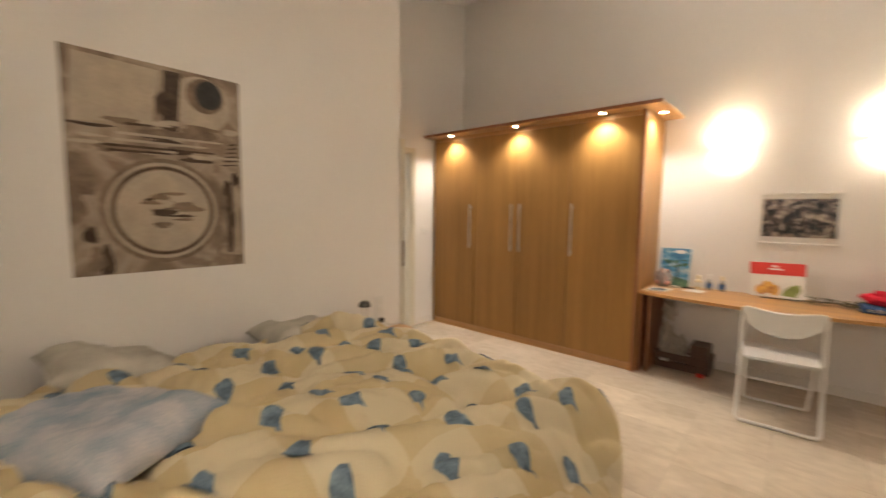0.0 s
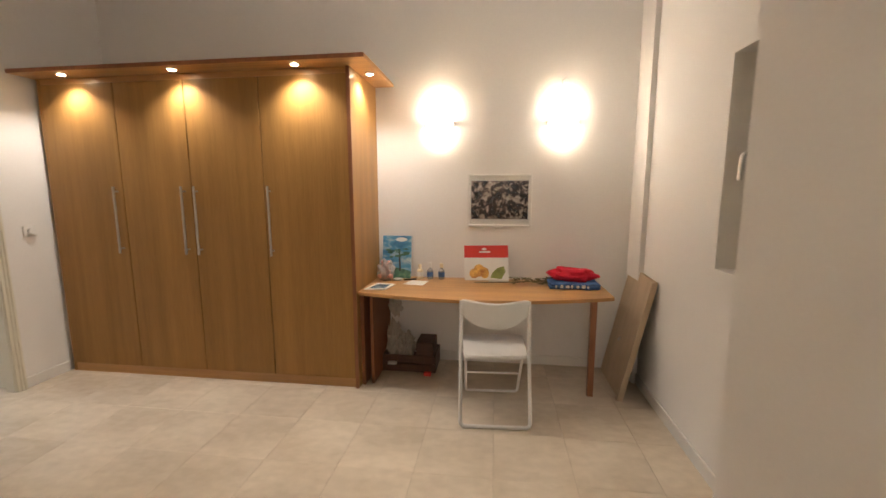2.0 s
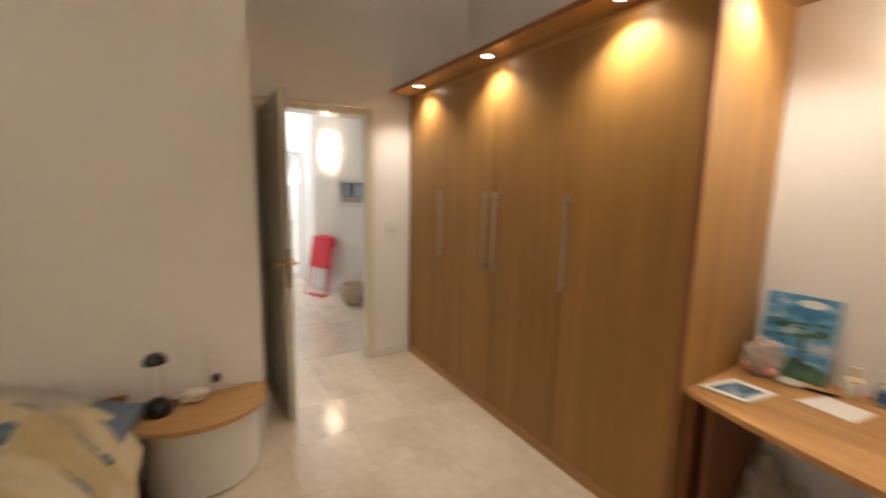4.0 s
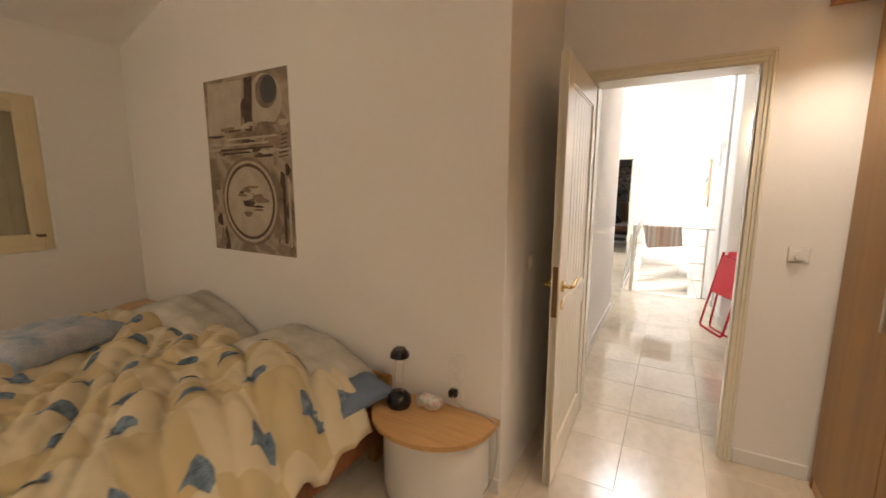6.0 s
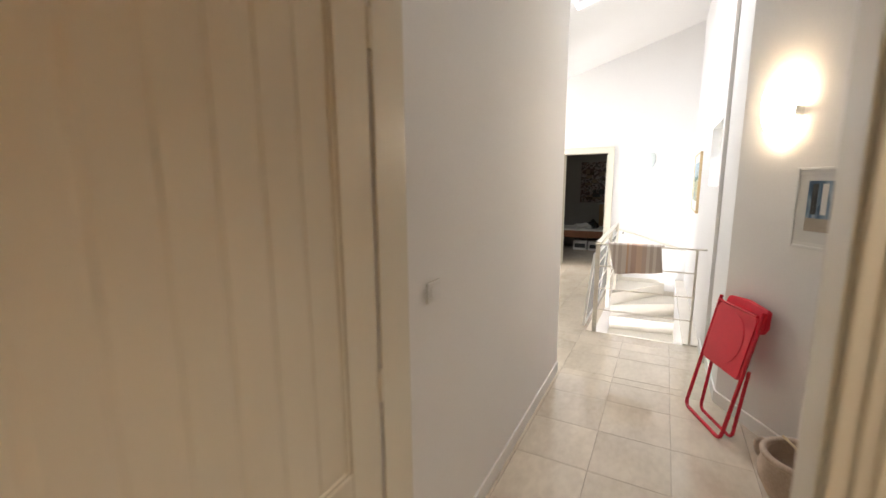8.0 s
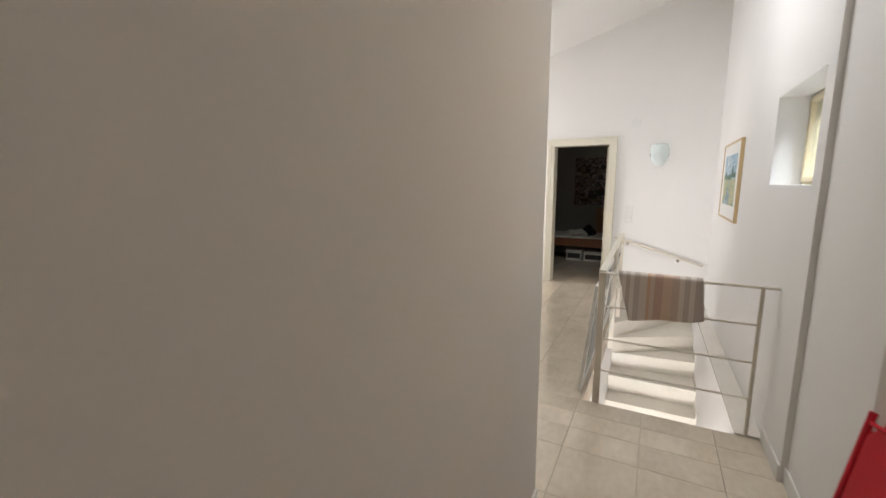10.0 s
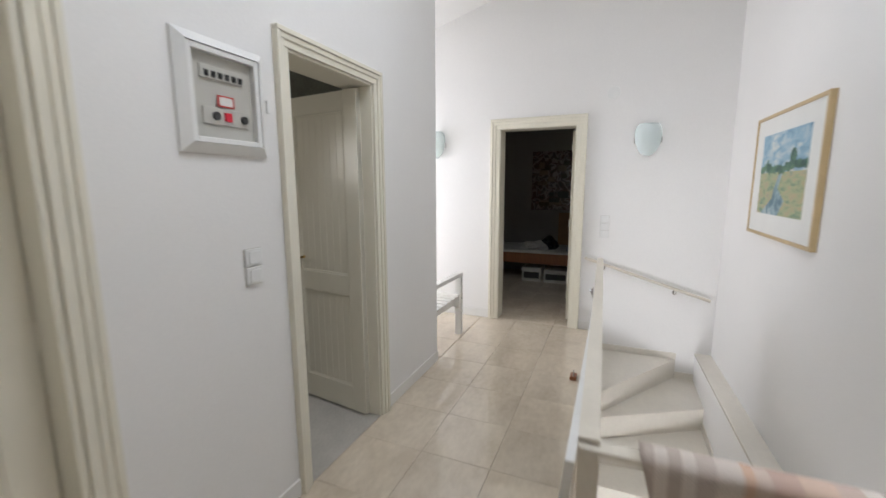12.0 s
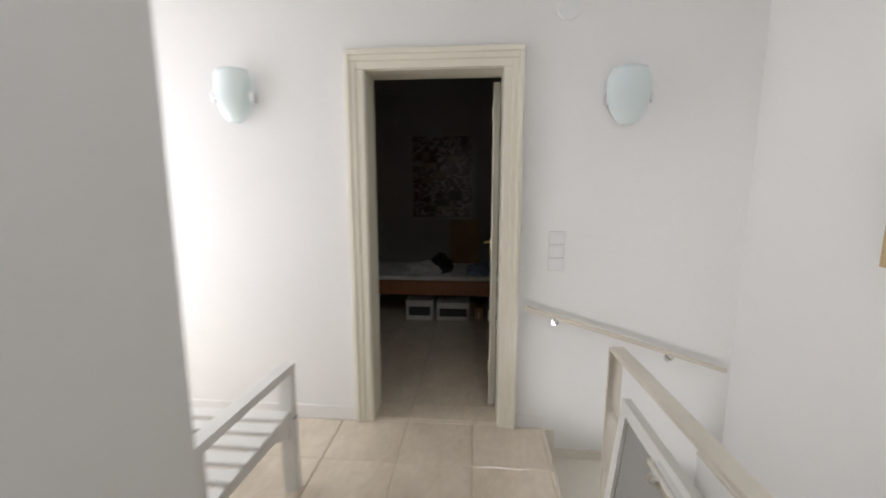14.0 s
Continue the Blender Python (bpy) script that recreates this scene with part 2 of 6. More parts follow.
def duvet_cloth():
    """Cream cotton with loose yellowish squares."""
    m, n, l, b, co = nodes_of("cream_checked_cotton", 0.9)
    mp = n.new("ShaderNodeMapping")
    mp.inputs["Rotation"].default_value = (0, 0, 0.1)
    l.new(co, mp.inputs[0])
    ck = n.new("ShaderNodeTexChecker")
    ck.inputs["Scale"].default_value = 4.2
    ck.inputs["Color1"].default_value, ck.inputs["Color2"].default_value = (0.70, 0.62, 0.44, 1), (0.55, 0.42, 0.19, 1)
    nz = n.new("ShaderNodeTexNoise")
    nz.inputs["Scale"].default_value, nz.inputs["Detail"].default_value = 5, 5
    l.new(mp.outputs[0], nz.inputs["Vector"])
    off = n.new("ShaderNodeVectorMath")
    off.operation = "MULTIPLY_ADD"
    off.inputs[1].default_value = (0.05, 0.05, 0)
    l.new(nz.outputs["Color"], off.inputs[0])
    flat = n.new("ShaderNodeVectorMath")
    flat.operation = "MULTIPLY"
    flat.inputs[1].default_value = (1, 1, 0)
    l.new(mp.outputs[0], flat.inputs[0])
    l.new(flat.outputs[0], off.inputs[2])
    l.new(off.outputs[0], ck.inputs["Vector"])
    mix = n.new("ShaderNodeMix")
    mix.data_type = "RGBA"
    l.new(nz.outputs["Fac"], mix.inputs[0])
    l.new(ck.outputs[0], mix.inputs[6])
    mix.inputs[7].default_value = (0.66, 0.57, 0.38, 1)
    l.new(mix.outputs[2], b.inputs["Base Color"])
    fine = n.new("ShaderNodeTexNoise")
    fine.inputs["Scale"].default_value = 130
    l.new(co, fine.inputs["Vector"])
    bp = n.new("ShaderNodeBump")
    bp.inputs["Strength"].default_value, bp.inputs["Distance"].default_value = 0.35, 0.004
    l.new(fine.outputs["Fac"], bp.inputs["Height"])
    l.new(bp.outputs[0], b.inputs["Normal"])
    return m


DUVET = duvet_cloth()
TOWEL = stripes("striped_towelling", 1, 2.1, [(0, (0.46, 0.38, 0.32)), (0.05, (0.6, 0.53, 0.46)), (0.1, (0.45, 0.37, 0.31)), (0.15, (0.61, 0.54, 0.47)), (0.2, (0.47, 0.39, 0.33)), (0.27, (0.58, 0.5, 0.43)), (0.36, (0.55, 0.36, 0.25)), (0.4, (0.56, 0.44, 0.36)), (0.45, (0.47, 0.33, 0.26)), (0.55, (0.57, 0.41, 0.31)), (0.66, (0.5, 0.38, 0.31)), (0.74, (0.6, 0.53, 0.46)), (0.8, (0.46, 0.38, 0.32)), (0.86, (0.61, 0.54, 0.47)), (0.92, (0.47, 0.39, 0.33)), (1, (0.59, 0.52, 0.45))])
FLOWER = blotches("dark_flower_photograph", [(0.40, (0.012, 0.010, 0.009)), (0.50, (0.05, 0.035, 0.03)), (0.56, (0.25, 0.19, 0.15)), (0.66, (0.42, 0.36, 0.31))], 22, 0.25)
POSTER_BG = blotches("sepia_print", [(0.3, (0.16, 0.115, 0.08)), (0.45, (0.27, 0.21, 0.155)), (0.55, (0.42, 0.35, 0.27)), (0.63, (0.25, 0.19, 0.14)), (0.75, (0.36, 0.29, 0.22))], 4.2, 0.16, detail=9)
SEPIA_DK = material("sepia_print_dark", (0.085, 0.06, 0.045), 0.16, spread=0.4, scale=14, bump=0)
SEPIA_LT = material("sepia_print_light", (0.47, 0.40, 0.31), 0.16, spread=0.12, scale=9, bump=0)
SEPIA_MD = material("sepia_print_middle", (0.22, 0.165, 0.12), 0.16, spread=0.3, scale=12, bump=0)
STREET = blotches("blue_street_photograph", [(0.3, (0.03, 0.06, 0.10)), (0.45, (0.10, 0.18, 0.27)), (0.58, (0.30, 0.40, 0.48)), (0.7, (0.5, 0.55, 0.58))], 7, 0.25, stretch=(3, 1, 1))
COLLAGE = blotches("dark_photo_collage", [(0.3, (0.02, 0.015, 0.014)), (0.45, (0.10, 0.04, 0.03)), (0.52, (0.35, 0.30, 0.28)), (0.58, (0.04, 0.03, 0.03)), (0.72, (0.22, 0.12, 0.09))], 9, 0.3)
CANVAS_BLUE = blotches("bright_blue_painted_sky", [(0.3, (0.03, 0.15, 0.32)), (0.5, (0.09, 0.30, 0.50)), (0.68, (0.55, 0.62, 0.62))], 9, 0.5, stretch=(1, 1, 2))
SKYBLUE = blotches("painted_sky", [(0.3, (0.16, 0.30, 0.42)), (0.5, (0.28, 0.44, 0.54)), (0.66, (0.62, 0.64, 0.60))], 9, 0.5, stretch=(1, 1, 2))
FIELD = blotches("painted_field", [(0.3, (0.16, 0.25, 0.16)), (0.45, (0.36, 0.40, 0.22)), (0.6, (0.46, 0.38, 0.22)), (0.75, (0.20, 0.31, 0.24))], 9, 0.5, stretch=(1, 1, 3))
TREES = blotches("painted_trees", [(0.35, (0.02, 0.08, 0.06)), (0.6, (0.09, 0.20, 0.12)), (0.75, (0.2, 0.3, 0.16))], 18, 0.5)
FLOWERED = blotches("flowered_wrapper", [(0.36, (0.30, 0.40, 0.34)), (0.45, (0.66, 0.62, 0.56)), (0.55, (0.70, 0.66, 0.60)), (0.62, (0.62, 0.30, 0.28))], 34, 0.35)
STREAM = blotches("painted_stream", [(0.35, (0.07, 0.17, 0.22)), (0.6, (0.30, 0.42, 0.46)), (0.75, (0.6, 0.62, 0.58))], 14, 0.4)
ORANGE = material("printed_orange_fruit", (0.60, 0.20, 0.04), 0.5, spread=0.4, scale=18, bump=0, color2=(0.62, 0.38, 0.08))
LEAFGREEN = material("printed_green_leaf", (0.22, 0.27, 0.06), 0.5, spread=0.3, scale=18, bump=0)
REDPRINT = material("printed_red", (0.58, 0.03, 0.02), 0.5, spread=0.04, bump=0)

# ---------------------------------------------------------------- mesh helpers


def bx(bm, x0, x1, y0, y1, z0, z1, bev=0.0, seg=2):
    v = bmesh.ops.create_cube(bm, size=1.0)["verts"]
    for p in v:
        p.co = Vector(((x0 + x1) / 2 + p.co.x * (x1 - x0), (y0 + y1) / 2 + p.co.y * (y1 - y0), (z0 + z1) / 2 + p.co.z * (z1 - z0)))
    if bev:
        edges = {e for p in v for e in p.link_edges}
        bmesh.ops.bevel(bm, geom=list(edges), offset=bev, segments=seg, affect="EDGES", profile=0.5)
    return bm


def box(*a, **k):
    return bx(bmesh.new(), *a, **k)


def tube(pts, r, n=8, closed=False, bm=None, flat=None):
    """A round (or, with flat=(w, h), rectangular) bar along a line of points."""
    bm = bm or bmesh.new()
    pts = [Vector(p) for p in pts]
    rings = []
    up = None
    for k, p in enumerate(pts):
        a = pts[k - 1] if k or closed else p
        b = pts[(k + 1) % len(pts)] if k + 1 < len(pts) or closed else p
        d = (b - a).normalized()
        if up is None:
            up = Vector((0, 0, 1)) if abs(d.z) < 0.9 else Vector((0, 1, 0))
        side = d.cross(up).normalized()
        up = side.cross(d).normalized()
        if flat:
            offs = [(-flat[0] / 2, -flat[1] / 2), (flat[0] / 2, -flat[1] / 2), (flat[0] / 2, flat[1] / 2), (-flat[0] / 2, flat[1] / 2)]
        else:
            offs = [(r * math.cos(2 * math.pi * i / n), r * math.sin(2 * math.pi * i / n)) for i in range(n)]
        rings.append([bm.verts.new(p + side * u + up * w) for u, w in offs])
    m = len(rings[0])
    for k in range(len(rings) - (0 if closed else 1)):
        a, b = rings[k], rings[(k + 1) % len(rings)]
        for i in range(m):
            bm.faces.new((a[i], a[(i + 1) % m], b[(i + 1) % m], b[i]))
    if not closed:
        bm.faces.new(rings[0]), bm.faces.new(rings[-1])
    return bm


def arc(pts, cuts=4, rad=0.05):
    """Rounds the inner corners of a line of points."""
    pts = [Vector(p) for p in pts]
    out = [pts[0]]
    for a, b, c in zip(pts, pts[1:], pts[2:]):
        r = min(rad, (b - a).length / 2.1, (c - b).length / 2.1)
        p, q = b + (a - b).normalized() * r, b + (c - b).normalized() * r
        for k in range(cuts + 1):
            t = k / cuts
            out.append(p * (1 - t) ** 2 + b * 2 * t * (1 - t) + q * t * t)
    return out + [pts[-1]]


def lathe(profile, n=24, at=(0, 0, 0), bm=None):
    bm = bm or bmesh.new()
    rings = [[bm.verts.new((at[0] + r * math.cos(2 * math.pi * i / n), at[1] + r * math.sin(2 * math.pi * i / n), at[2] + z)) for i in range(n)] for r, z in profile]
    for a, b in zip(rings, rings[1:]):
        for i in range(n):
            bm.faces.new((a[i], a[(i + 1) % n], b[(i + 1) % n], b[i]))
    bm.faces.new(rings[0]), bm.faces.new(rings[-1])
    return bm


def prism(outline, z0, z1, bm=None, to=lambda u, v, w: (u, v, w)):
    """A flat outline, given thickness. to() lays (u, v, thickness) into space."""
    bm = bm or bmesh.new()
    lo = [bm.verts.new(to(u, v, z0)) for u, v in outline]
    hi = [bm.verts.new(to(u, v, z1)) for u, v in outline]
    n = len(lo)
    bm.faces.new(lo), bm.faces.new(hi)
    for i in range(n):
        bm.faces.new((lo[i], lo[(i + 1) % n], hi[(i + 1) % n], hi[i]))
    return bm


def disc(u, v, ru, rv, n=28):
    return [(u + ru * math.cos(2 * math.pi * k / n), v + rv * math.sin(2 * math.pi * k / n)) for k in range(n)]


def root(ob):
    while ob.parent:
        ob = ob.parent
    return ob


def part(name, bm, mat, parent=None, label="", smooth=False):
    """Links a bmesh, in world places, as one mesh under a thing or part."""
    bmesh.ops.recalc_face_normals(bm, faces=bm.faces)
    if parent:
        bmesh.ops.translate(bm, verts=bm.verts, vec=-root(parent).location)
    me = bpy.data.meshes.new(name)
    bm.to_mesh(me)
    bm.free()
    me.materials.append(mat)
    if smooth:
        me.polygons.foreach_set("use_smooth", [True] * len(me.polygons))
        if smooth != "all":
            me.set_sharp_from_angle(angle=radians(40))
    ob = new(name, me)
    ob.parent = parent
    if label:
        ob["label"] = label
    return ob


def thing(name, label, category, base=(0, 0, 0), group="", kind=""):
    ob = new(name)
    ob.location = base
    ob.empty_display_size = 0.1
    return tagged(ob, label, category, group, kind)


def single(name, bm, mat, label, category, base=(0, 0, 0), group="", smooth=False):
    bmesh.ops.translate(bm, verts=bm.verts, vec=-Vector(base))
    ob = part(name, bm, mat, None, smooth=smooth)
    ob.location = base
    return tagged(ob, label, category, group)


def structure(name, bm, mat, label="", category="wall"):
    return tagged(part(name, bm, mat), label, category, "", "structure")


def walls(name, boxes, label, mat=None):
    bm = bmesh.new()
    for b in boxes:
        bx(bm, *b)
    return structure(name, bm, mat or PLASTER, label)


# ---------------------------------------------------------------- plan
Y_DESK, X_DOOR, X_POSTER, Y_RET, Y_BACK = 0.595, 0.06, 0.93, -1.34, -4.55
X_PIER, Y_PIER, X_EAST = 4.10, -1.70, 4.60
Y_COR_L, Y_COR_R, X_COR_END, Y_STAIR, X_STRIP = -1.29, -0.02, -2.58, -0.20, -3.32
Y_B, X_C, X_PIER_END = -2.48, -7.205, -5.92
HOLE = (-7.205, -3.70, -1.24, -0.20)
TOP = 4.6

# bedroom
wall_north = walls("wall_north", [(X_DOOR - 0.2, 4.95, Y_DESK, Y_DESK + 0.2, -0.2, TOP)], "white plastered wall behind wardrobe and desk")
wall_door = walls("wall_door", [(X_DOOR - 0.085, X_DOOR, -0.384, Y_DESK, -0.2, TOP), (X_DOOR - 0.2, X_DOOR - 0.085, -0.335, Y_DESK, -0.2, TOP), (X_DOOR - 0.2, X_DOOR - 0.085, Y_RET, -1.15, -0.2, TOP), (X_DOOR - 0.085, X_DOOR, Y_RET, -1.20, -0.2, TOP), (X_DOOR - 0.2, X_DOOR - 0.085, -1.15, -0.335, 2.085, TOP), (X_DOOR - 0.085, X_DOOR, -1.20, -0.384, 2.085, TOP)], "white plastered wall with the bedroom doorway")
wall_poster = walls("wall_poster", [(X_DOOR - 0.2, X_POSTER, Y_RET - 0.2, Y_RET, -0.2, TOP), (X_POSTER - 0.2, X_POSTER, Y_BACK - 0.2, Y_RET - 0.2, -0.2, TOP)], "white plastered wall behind the bed")
wall_south = walls("wall_south", [(X_POSTER, 1.46, Y_BACK - 0.3, Y_BACK, -0.2, TOP), (2.4, 4.9, Y_BACK - 0.3, Y_BACK, -0.2, TOP), (1.46, 2.4, Y_BACK - 0.3, Y_BACK, -0.2, 1.03), (1.46, 2.4, Y_BACK - 0.3, Y_BACK, 2.09, TOP)], "white plastered wall with a shuttered window")
wall_pier = walls("wall_pier", [(X_PIER, 4.95, Y_BACK, Y_PIER, -0.2, TOP)], "thick white plastered pier")
W0, W1, WZ0, WZ1 = -1.52, -0.62, 1.07, 2.08
wall_east = walls("wall_east", [(X_EAST, 4.95, W1, Y_DESK, -0.2, TOP), (X_EAST, 4.95, Y_PIER, W0, -0.2, TOP), (X_EAST, 4.95, W0, W1, -0.2, WZ0), (X_EAST, 4.95, W0, W1, WZ1, TOP), (4.565, X_EAST, 0.33, Y_DESK, -0.2, TOP)], "white plastered wall with a deep window reveal")
# corridor, landing and stairs
wall_corridor_left = walls("wall_corridor_left", [(X_COR_END, X_DOOR - 0.2, Y_COR_L - 0.2, Y_COR_L, -0.2, TOP), (X_COR_END, X_COR_END + 0.2, Y_B - 0.2, Y_COR_L - 0.2, -0.2, TOP)], "white plastered corridor wall ending in a corner")
OB0, OBA = Vector((-2.607, -0.172, 0)), math.atan(0.6)
OBD, OBN = Vector((math.cos(OBA), math.sin(OBA), 0)), Vector((math.sin(OBA), -math.cos(OBA), 0))


def oblique(s, out, z):
    """A place on the slanting corridor wall: s metres along it, out from it, at height z."""
    return OB0 + OBD * s + OBN * out + Vector((0, 0, z))


OB1 = oblique(1.75, 0, 0)
bm = bmesh.new()
bx(bm, X_STRIP, OB0.x, OB0.y, 0.15, -0.2, TOP)
prism([(0, 0), (1.75, 0), (1.75, -0.15), (0, -0.15)], -0.2, TOP, bm=bm, to=lambda s, o, z: oblique(s, o, z))
bx(bm, OB1.x, X_DOOR - 0.2, OB1.y, OB1.y + 0.15, -0.2, TOP)
bx(bm, X_DOOR - 0.2, X_DOOR - 0.02, Y_DESK + 0.2, OB1.y + 0.15, -0.2, TOP)
structure("wall_corridor_right", bm, PLASTER, "white plastered slanting corridor wall with a lamp")
H0, H1, HZ0, HZ1 = -4.31, -3.44, 1.527, 2.087
wall_stair = walls("wall_stair", [(X_C, H0, Y_STAIR, 0.15, -2.6, TOP), (H1, X_STRIP, Y_STAIR, 0.15, -2.6, TOP), (H0, H1, Y_STAIR, 0.15, -2.6, HZ0), (H0, H1, Y_STAIR, 0.15, HZ1, TOP)], "white plastered stairwell wall with a small window")
C0, C1, CZ = -2.288, -1.515, 2.088
wall_landing = walls("wall_landing", [(X_C - 0.2, X_C, C1, 0.15, -2.6, TOP), (X_C - 0.2, X_C, -4.8, C0, -0.2, TOP), (X_C - 0.2, X_C, C0, C1, CZ, TOP)], "white plastered end wall of the landing")
A0, A1, B0, B1 = -3.425, -2.66, -4.985, -4.305
wall_bath = walls("wall_bath", [(X_PIER_END, B0, Y_B - 0.2, Y_B, -0.2, TOP), (B1, A0, Y_B - 0.2, Y_B, -0.2, TOP), (A1, X_COR_END, Y_B - 0.2, Y_B, -0.2, TOP), (B0, B1, Y_B - 0.2, Y_B, CZ, TOP), (A0, A1, Y_B - 0.2, Y_B, CZ, TOP), (X_PIER_END, X_PIER_END + 0.15, -4.8, Y_B - 0.2, -0.2, TOP)], "white plastered wall with two doorways")
T0, T1, TZ = -7.08, -6.02, 2.3
wall_terrace = walls("wall_terrace", [(X_C - 0.2, T0, -5.0, -4.8, -0.2, TOP), (T1, -5.77, -5.0, -4.8, -0.2, TOP), (T0, T1, -5.0, -4.8, TZ, TOP)], "white plastered wall with a glazed terrace door")
# bathroom, side room and far bedroom
wall_bathroom = walls("wall_bathroom", [(-5.77, -3.55, -4.75, -4.65, -0.2, 2.7), (-3.65, -3.55, -4.65, -4.3, -0.2, 2.7), (-3.65, -3.55, -3.7, Y_B - 0.2, -0.2, 2.7), (-3.65, -3.55, -4.3, -3.7, -0.2, 1.5), (-3.65, -3.55, -4.3, -3.7, 2.0, 2.7), (-5.77, -5.72, -4.65, Y_B - 0.2, -0.2, 2.7), (-3.55, X_COR_END + 0.2, -3.2, -3.1, -0.2, 2.7), (-2.4, -2.3, -3.2, -2.68, -0.2, 2.7)], "dark green tiled bathroom wall", BATH_WALL)
# these walls carry the room's shade in their darkened plaster colour
wall_far_room = walls("wall_far_room", [(-10.2, -10.0, -4.2, 0.3, -0.2, 2.9), (-10.0, X_C - 0.2, -4.2, -4.0, -0.2, 2.9), (-10.0, X_C - 0.2, 0.15, 0.3, -0.2, 2.9)], "grey-white plastered walls of an unlit bedroom, colour darkened for its shade", SHADED_PLASTER)


def slope(name, x0, x1, y0, y1, z0, rise, label):
    bm = bmesh.new()
    f = lambda x, y, d: bm.verts.new((x, y, z0 + rise * (y - y0) + d))
    lo = [f(x0, y0, 0), f(x1, y0, 0), f(x1, y1, 0), f(x0, y1, 0)]
    hi = [f(x0, y0, 0.2), f(x1, y0, 0.2), f(x1, y1, 0.2), f(x0, y1, 0.2)]
    bm.faces.new(lo), bm.faces.new(hi)
    for i in range(4):
        bm.faces.new((lo[i], lo[(i + 1) % 4], hi[(i + 1) % 4], hi[i]))
    return structure(name, bm, CEILING, label, "ceiling")


slope("ceiling_bedroom", X_DOOR - 0.1, 4.95, Y_BACK - 0.3, Y_DESK + 0.2, 2.46, 0.30, "sloping white plastered ceiling of the bedroom")
def roof_z(y):
    return 2.60 + 0.30 * (y + 5.0)


# opening and pane made up to let in the overhead lamp; out of view
SKX0, SKX1, SKY0, SKY1 = -4.70, -3.60, -1.65, -0.65
bm = bmesh.new()
for x0, x1, y0, y1 in ((-7.5, SKX0, -5.0, 1.0), (SKX1, X_DOOR - 0.1, -5.0, 1.0), (SKX0, SKX1, -5.0, SKY0), (SKX0, SKX1, SKY1, 1.0)):
    prism([(y0, roof_z(y0)), (y1, roof_z(y1)), (y1, roof_z(y1) + 0.2), (y0, roof_z(y0) + 0.2)], x0, x1, bm=bm, to=lambda u, v, w: (w, u, v))
structure("ceiling_hall", bm, CEILING, "sloping white plastered ceiling of the landing with an added roof opening", "ceiling")
sk = thing("assumed_roof_window", "unseen frosted roof window added to light the landing", "window", (-4.15, -1.15, roof_z(-1.15)), kind="structure")
part("pane", prism([(SKY0, roof_z(SKY0) + 0.12), (SKY1, roof_z(SKY1) + 0.12), (SKY1, roof_z(SKY1) + 0.13), (SKY0, roof_z(SKY0) + 0.13)], SKX0, SKX1, to=lambda u, v, w: (w, u, v)), FROST, sk)
structure("ceiling_bathroom", box(-5.77, -2.3, -4.75, Y_B - 0.2, 2.6, 2.68), CEILING, "flat white bathroom ceiling", "ceiling")
structure("ceiling_far_room", box(-10.2, X_C - 0.2, -4.2, 0.3, 2.75, 2.9), CEILING, "flat white ceiling of the unlit bedroom", "ceiling")
structure("ground", box(-60, 60, -60, 60, -2.9, -2.75), GROUND, "pale dry ground round the house", "ground")

# floors
RECTS = [(X_DOOR - 0.2, 4.62, Y_BACK, Y_DESK), (X_COR_END, X_DOOR - 0.2, Y_COR_L, 0.78), (X_STRIP, X_COR_END, Y_B, OB0.y), (HOLE[1], X_STRIP, Y_B, Y_STAIR), (X_C, HOLE[1], Y_B, HOLE[2]), (X_C, X_PIER_END, -4.8, Y_B), (-10.0, X_C - 0.2, -4.0, 0.15), (X_C - 0.2, X_C, C0, C1)]
bm = bmesh.new()
for a in [(X_DOOR - 0.2, 4.95, Y_BACK, Y_DESK), (HOLE[1], X_DOOR - 0.2, Y_COR_L, 0.0), (X_C, HOLE[1], Y_B, HOLE[2]), (HOLE[1], X_COR_END, Y_B, Y_COR_L), (X_C, X_PIER_END, -4.8, Y_B), (-10.0, X_C - 0.19, -4.0, 0.15), (X_C - 0.19, X_C - 0.001, C0, C1)]:
    bx(bm, *a, -0.22, -0.006)
bx(bm, OB0.x, X_DOOR - 0.2, 0.0, 0.75, -0.22, -0.006)
floor = structure("floor", bm, GROUT, "polished beige stone tile floor with thin joints", "floor")
structure("floor_bathroom", box(-5.72, -2.4, -4.65, Y_B, -0.2, -0.001), BATH_TILE, "grey tiled bathroom floor", "floor")
structure("floor_lower", box(-7.2, -2.0, -1.45, -0.2, -2.75, -2.6), GROUT, "floor at the foot of the stairs", "floor")
structure("wall_stair_side", box(-7.2, -2.0, -1.44, HOLE[2], -2.6, -0.22), PLASTER, "white plastered side of the stairwell")
structure("wall_stair_end", box(-2.1, -2.0, -1.24, -0.2, -2.6, -0.22), PLASTER, "white plastered end of the stairwell")


def skirting(name, runs):
    bm = bmesh.new()
    for r in runs:
        bx(bm, *r, bev=0.003, seg=1)
    return structure(name, bm, SKIRT, "low white skirting", "baseboard")


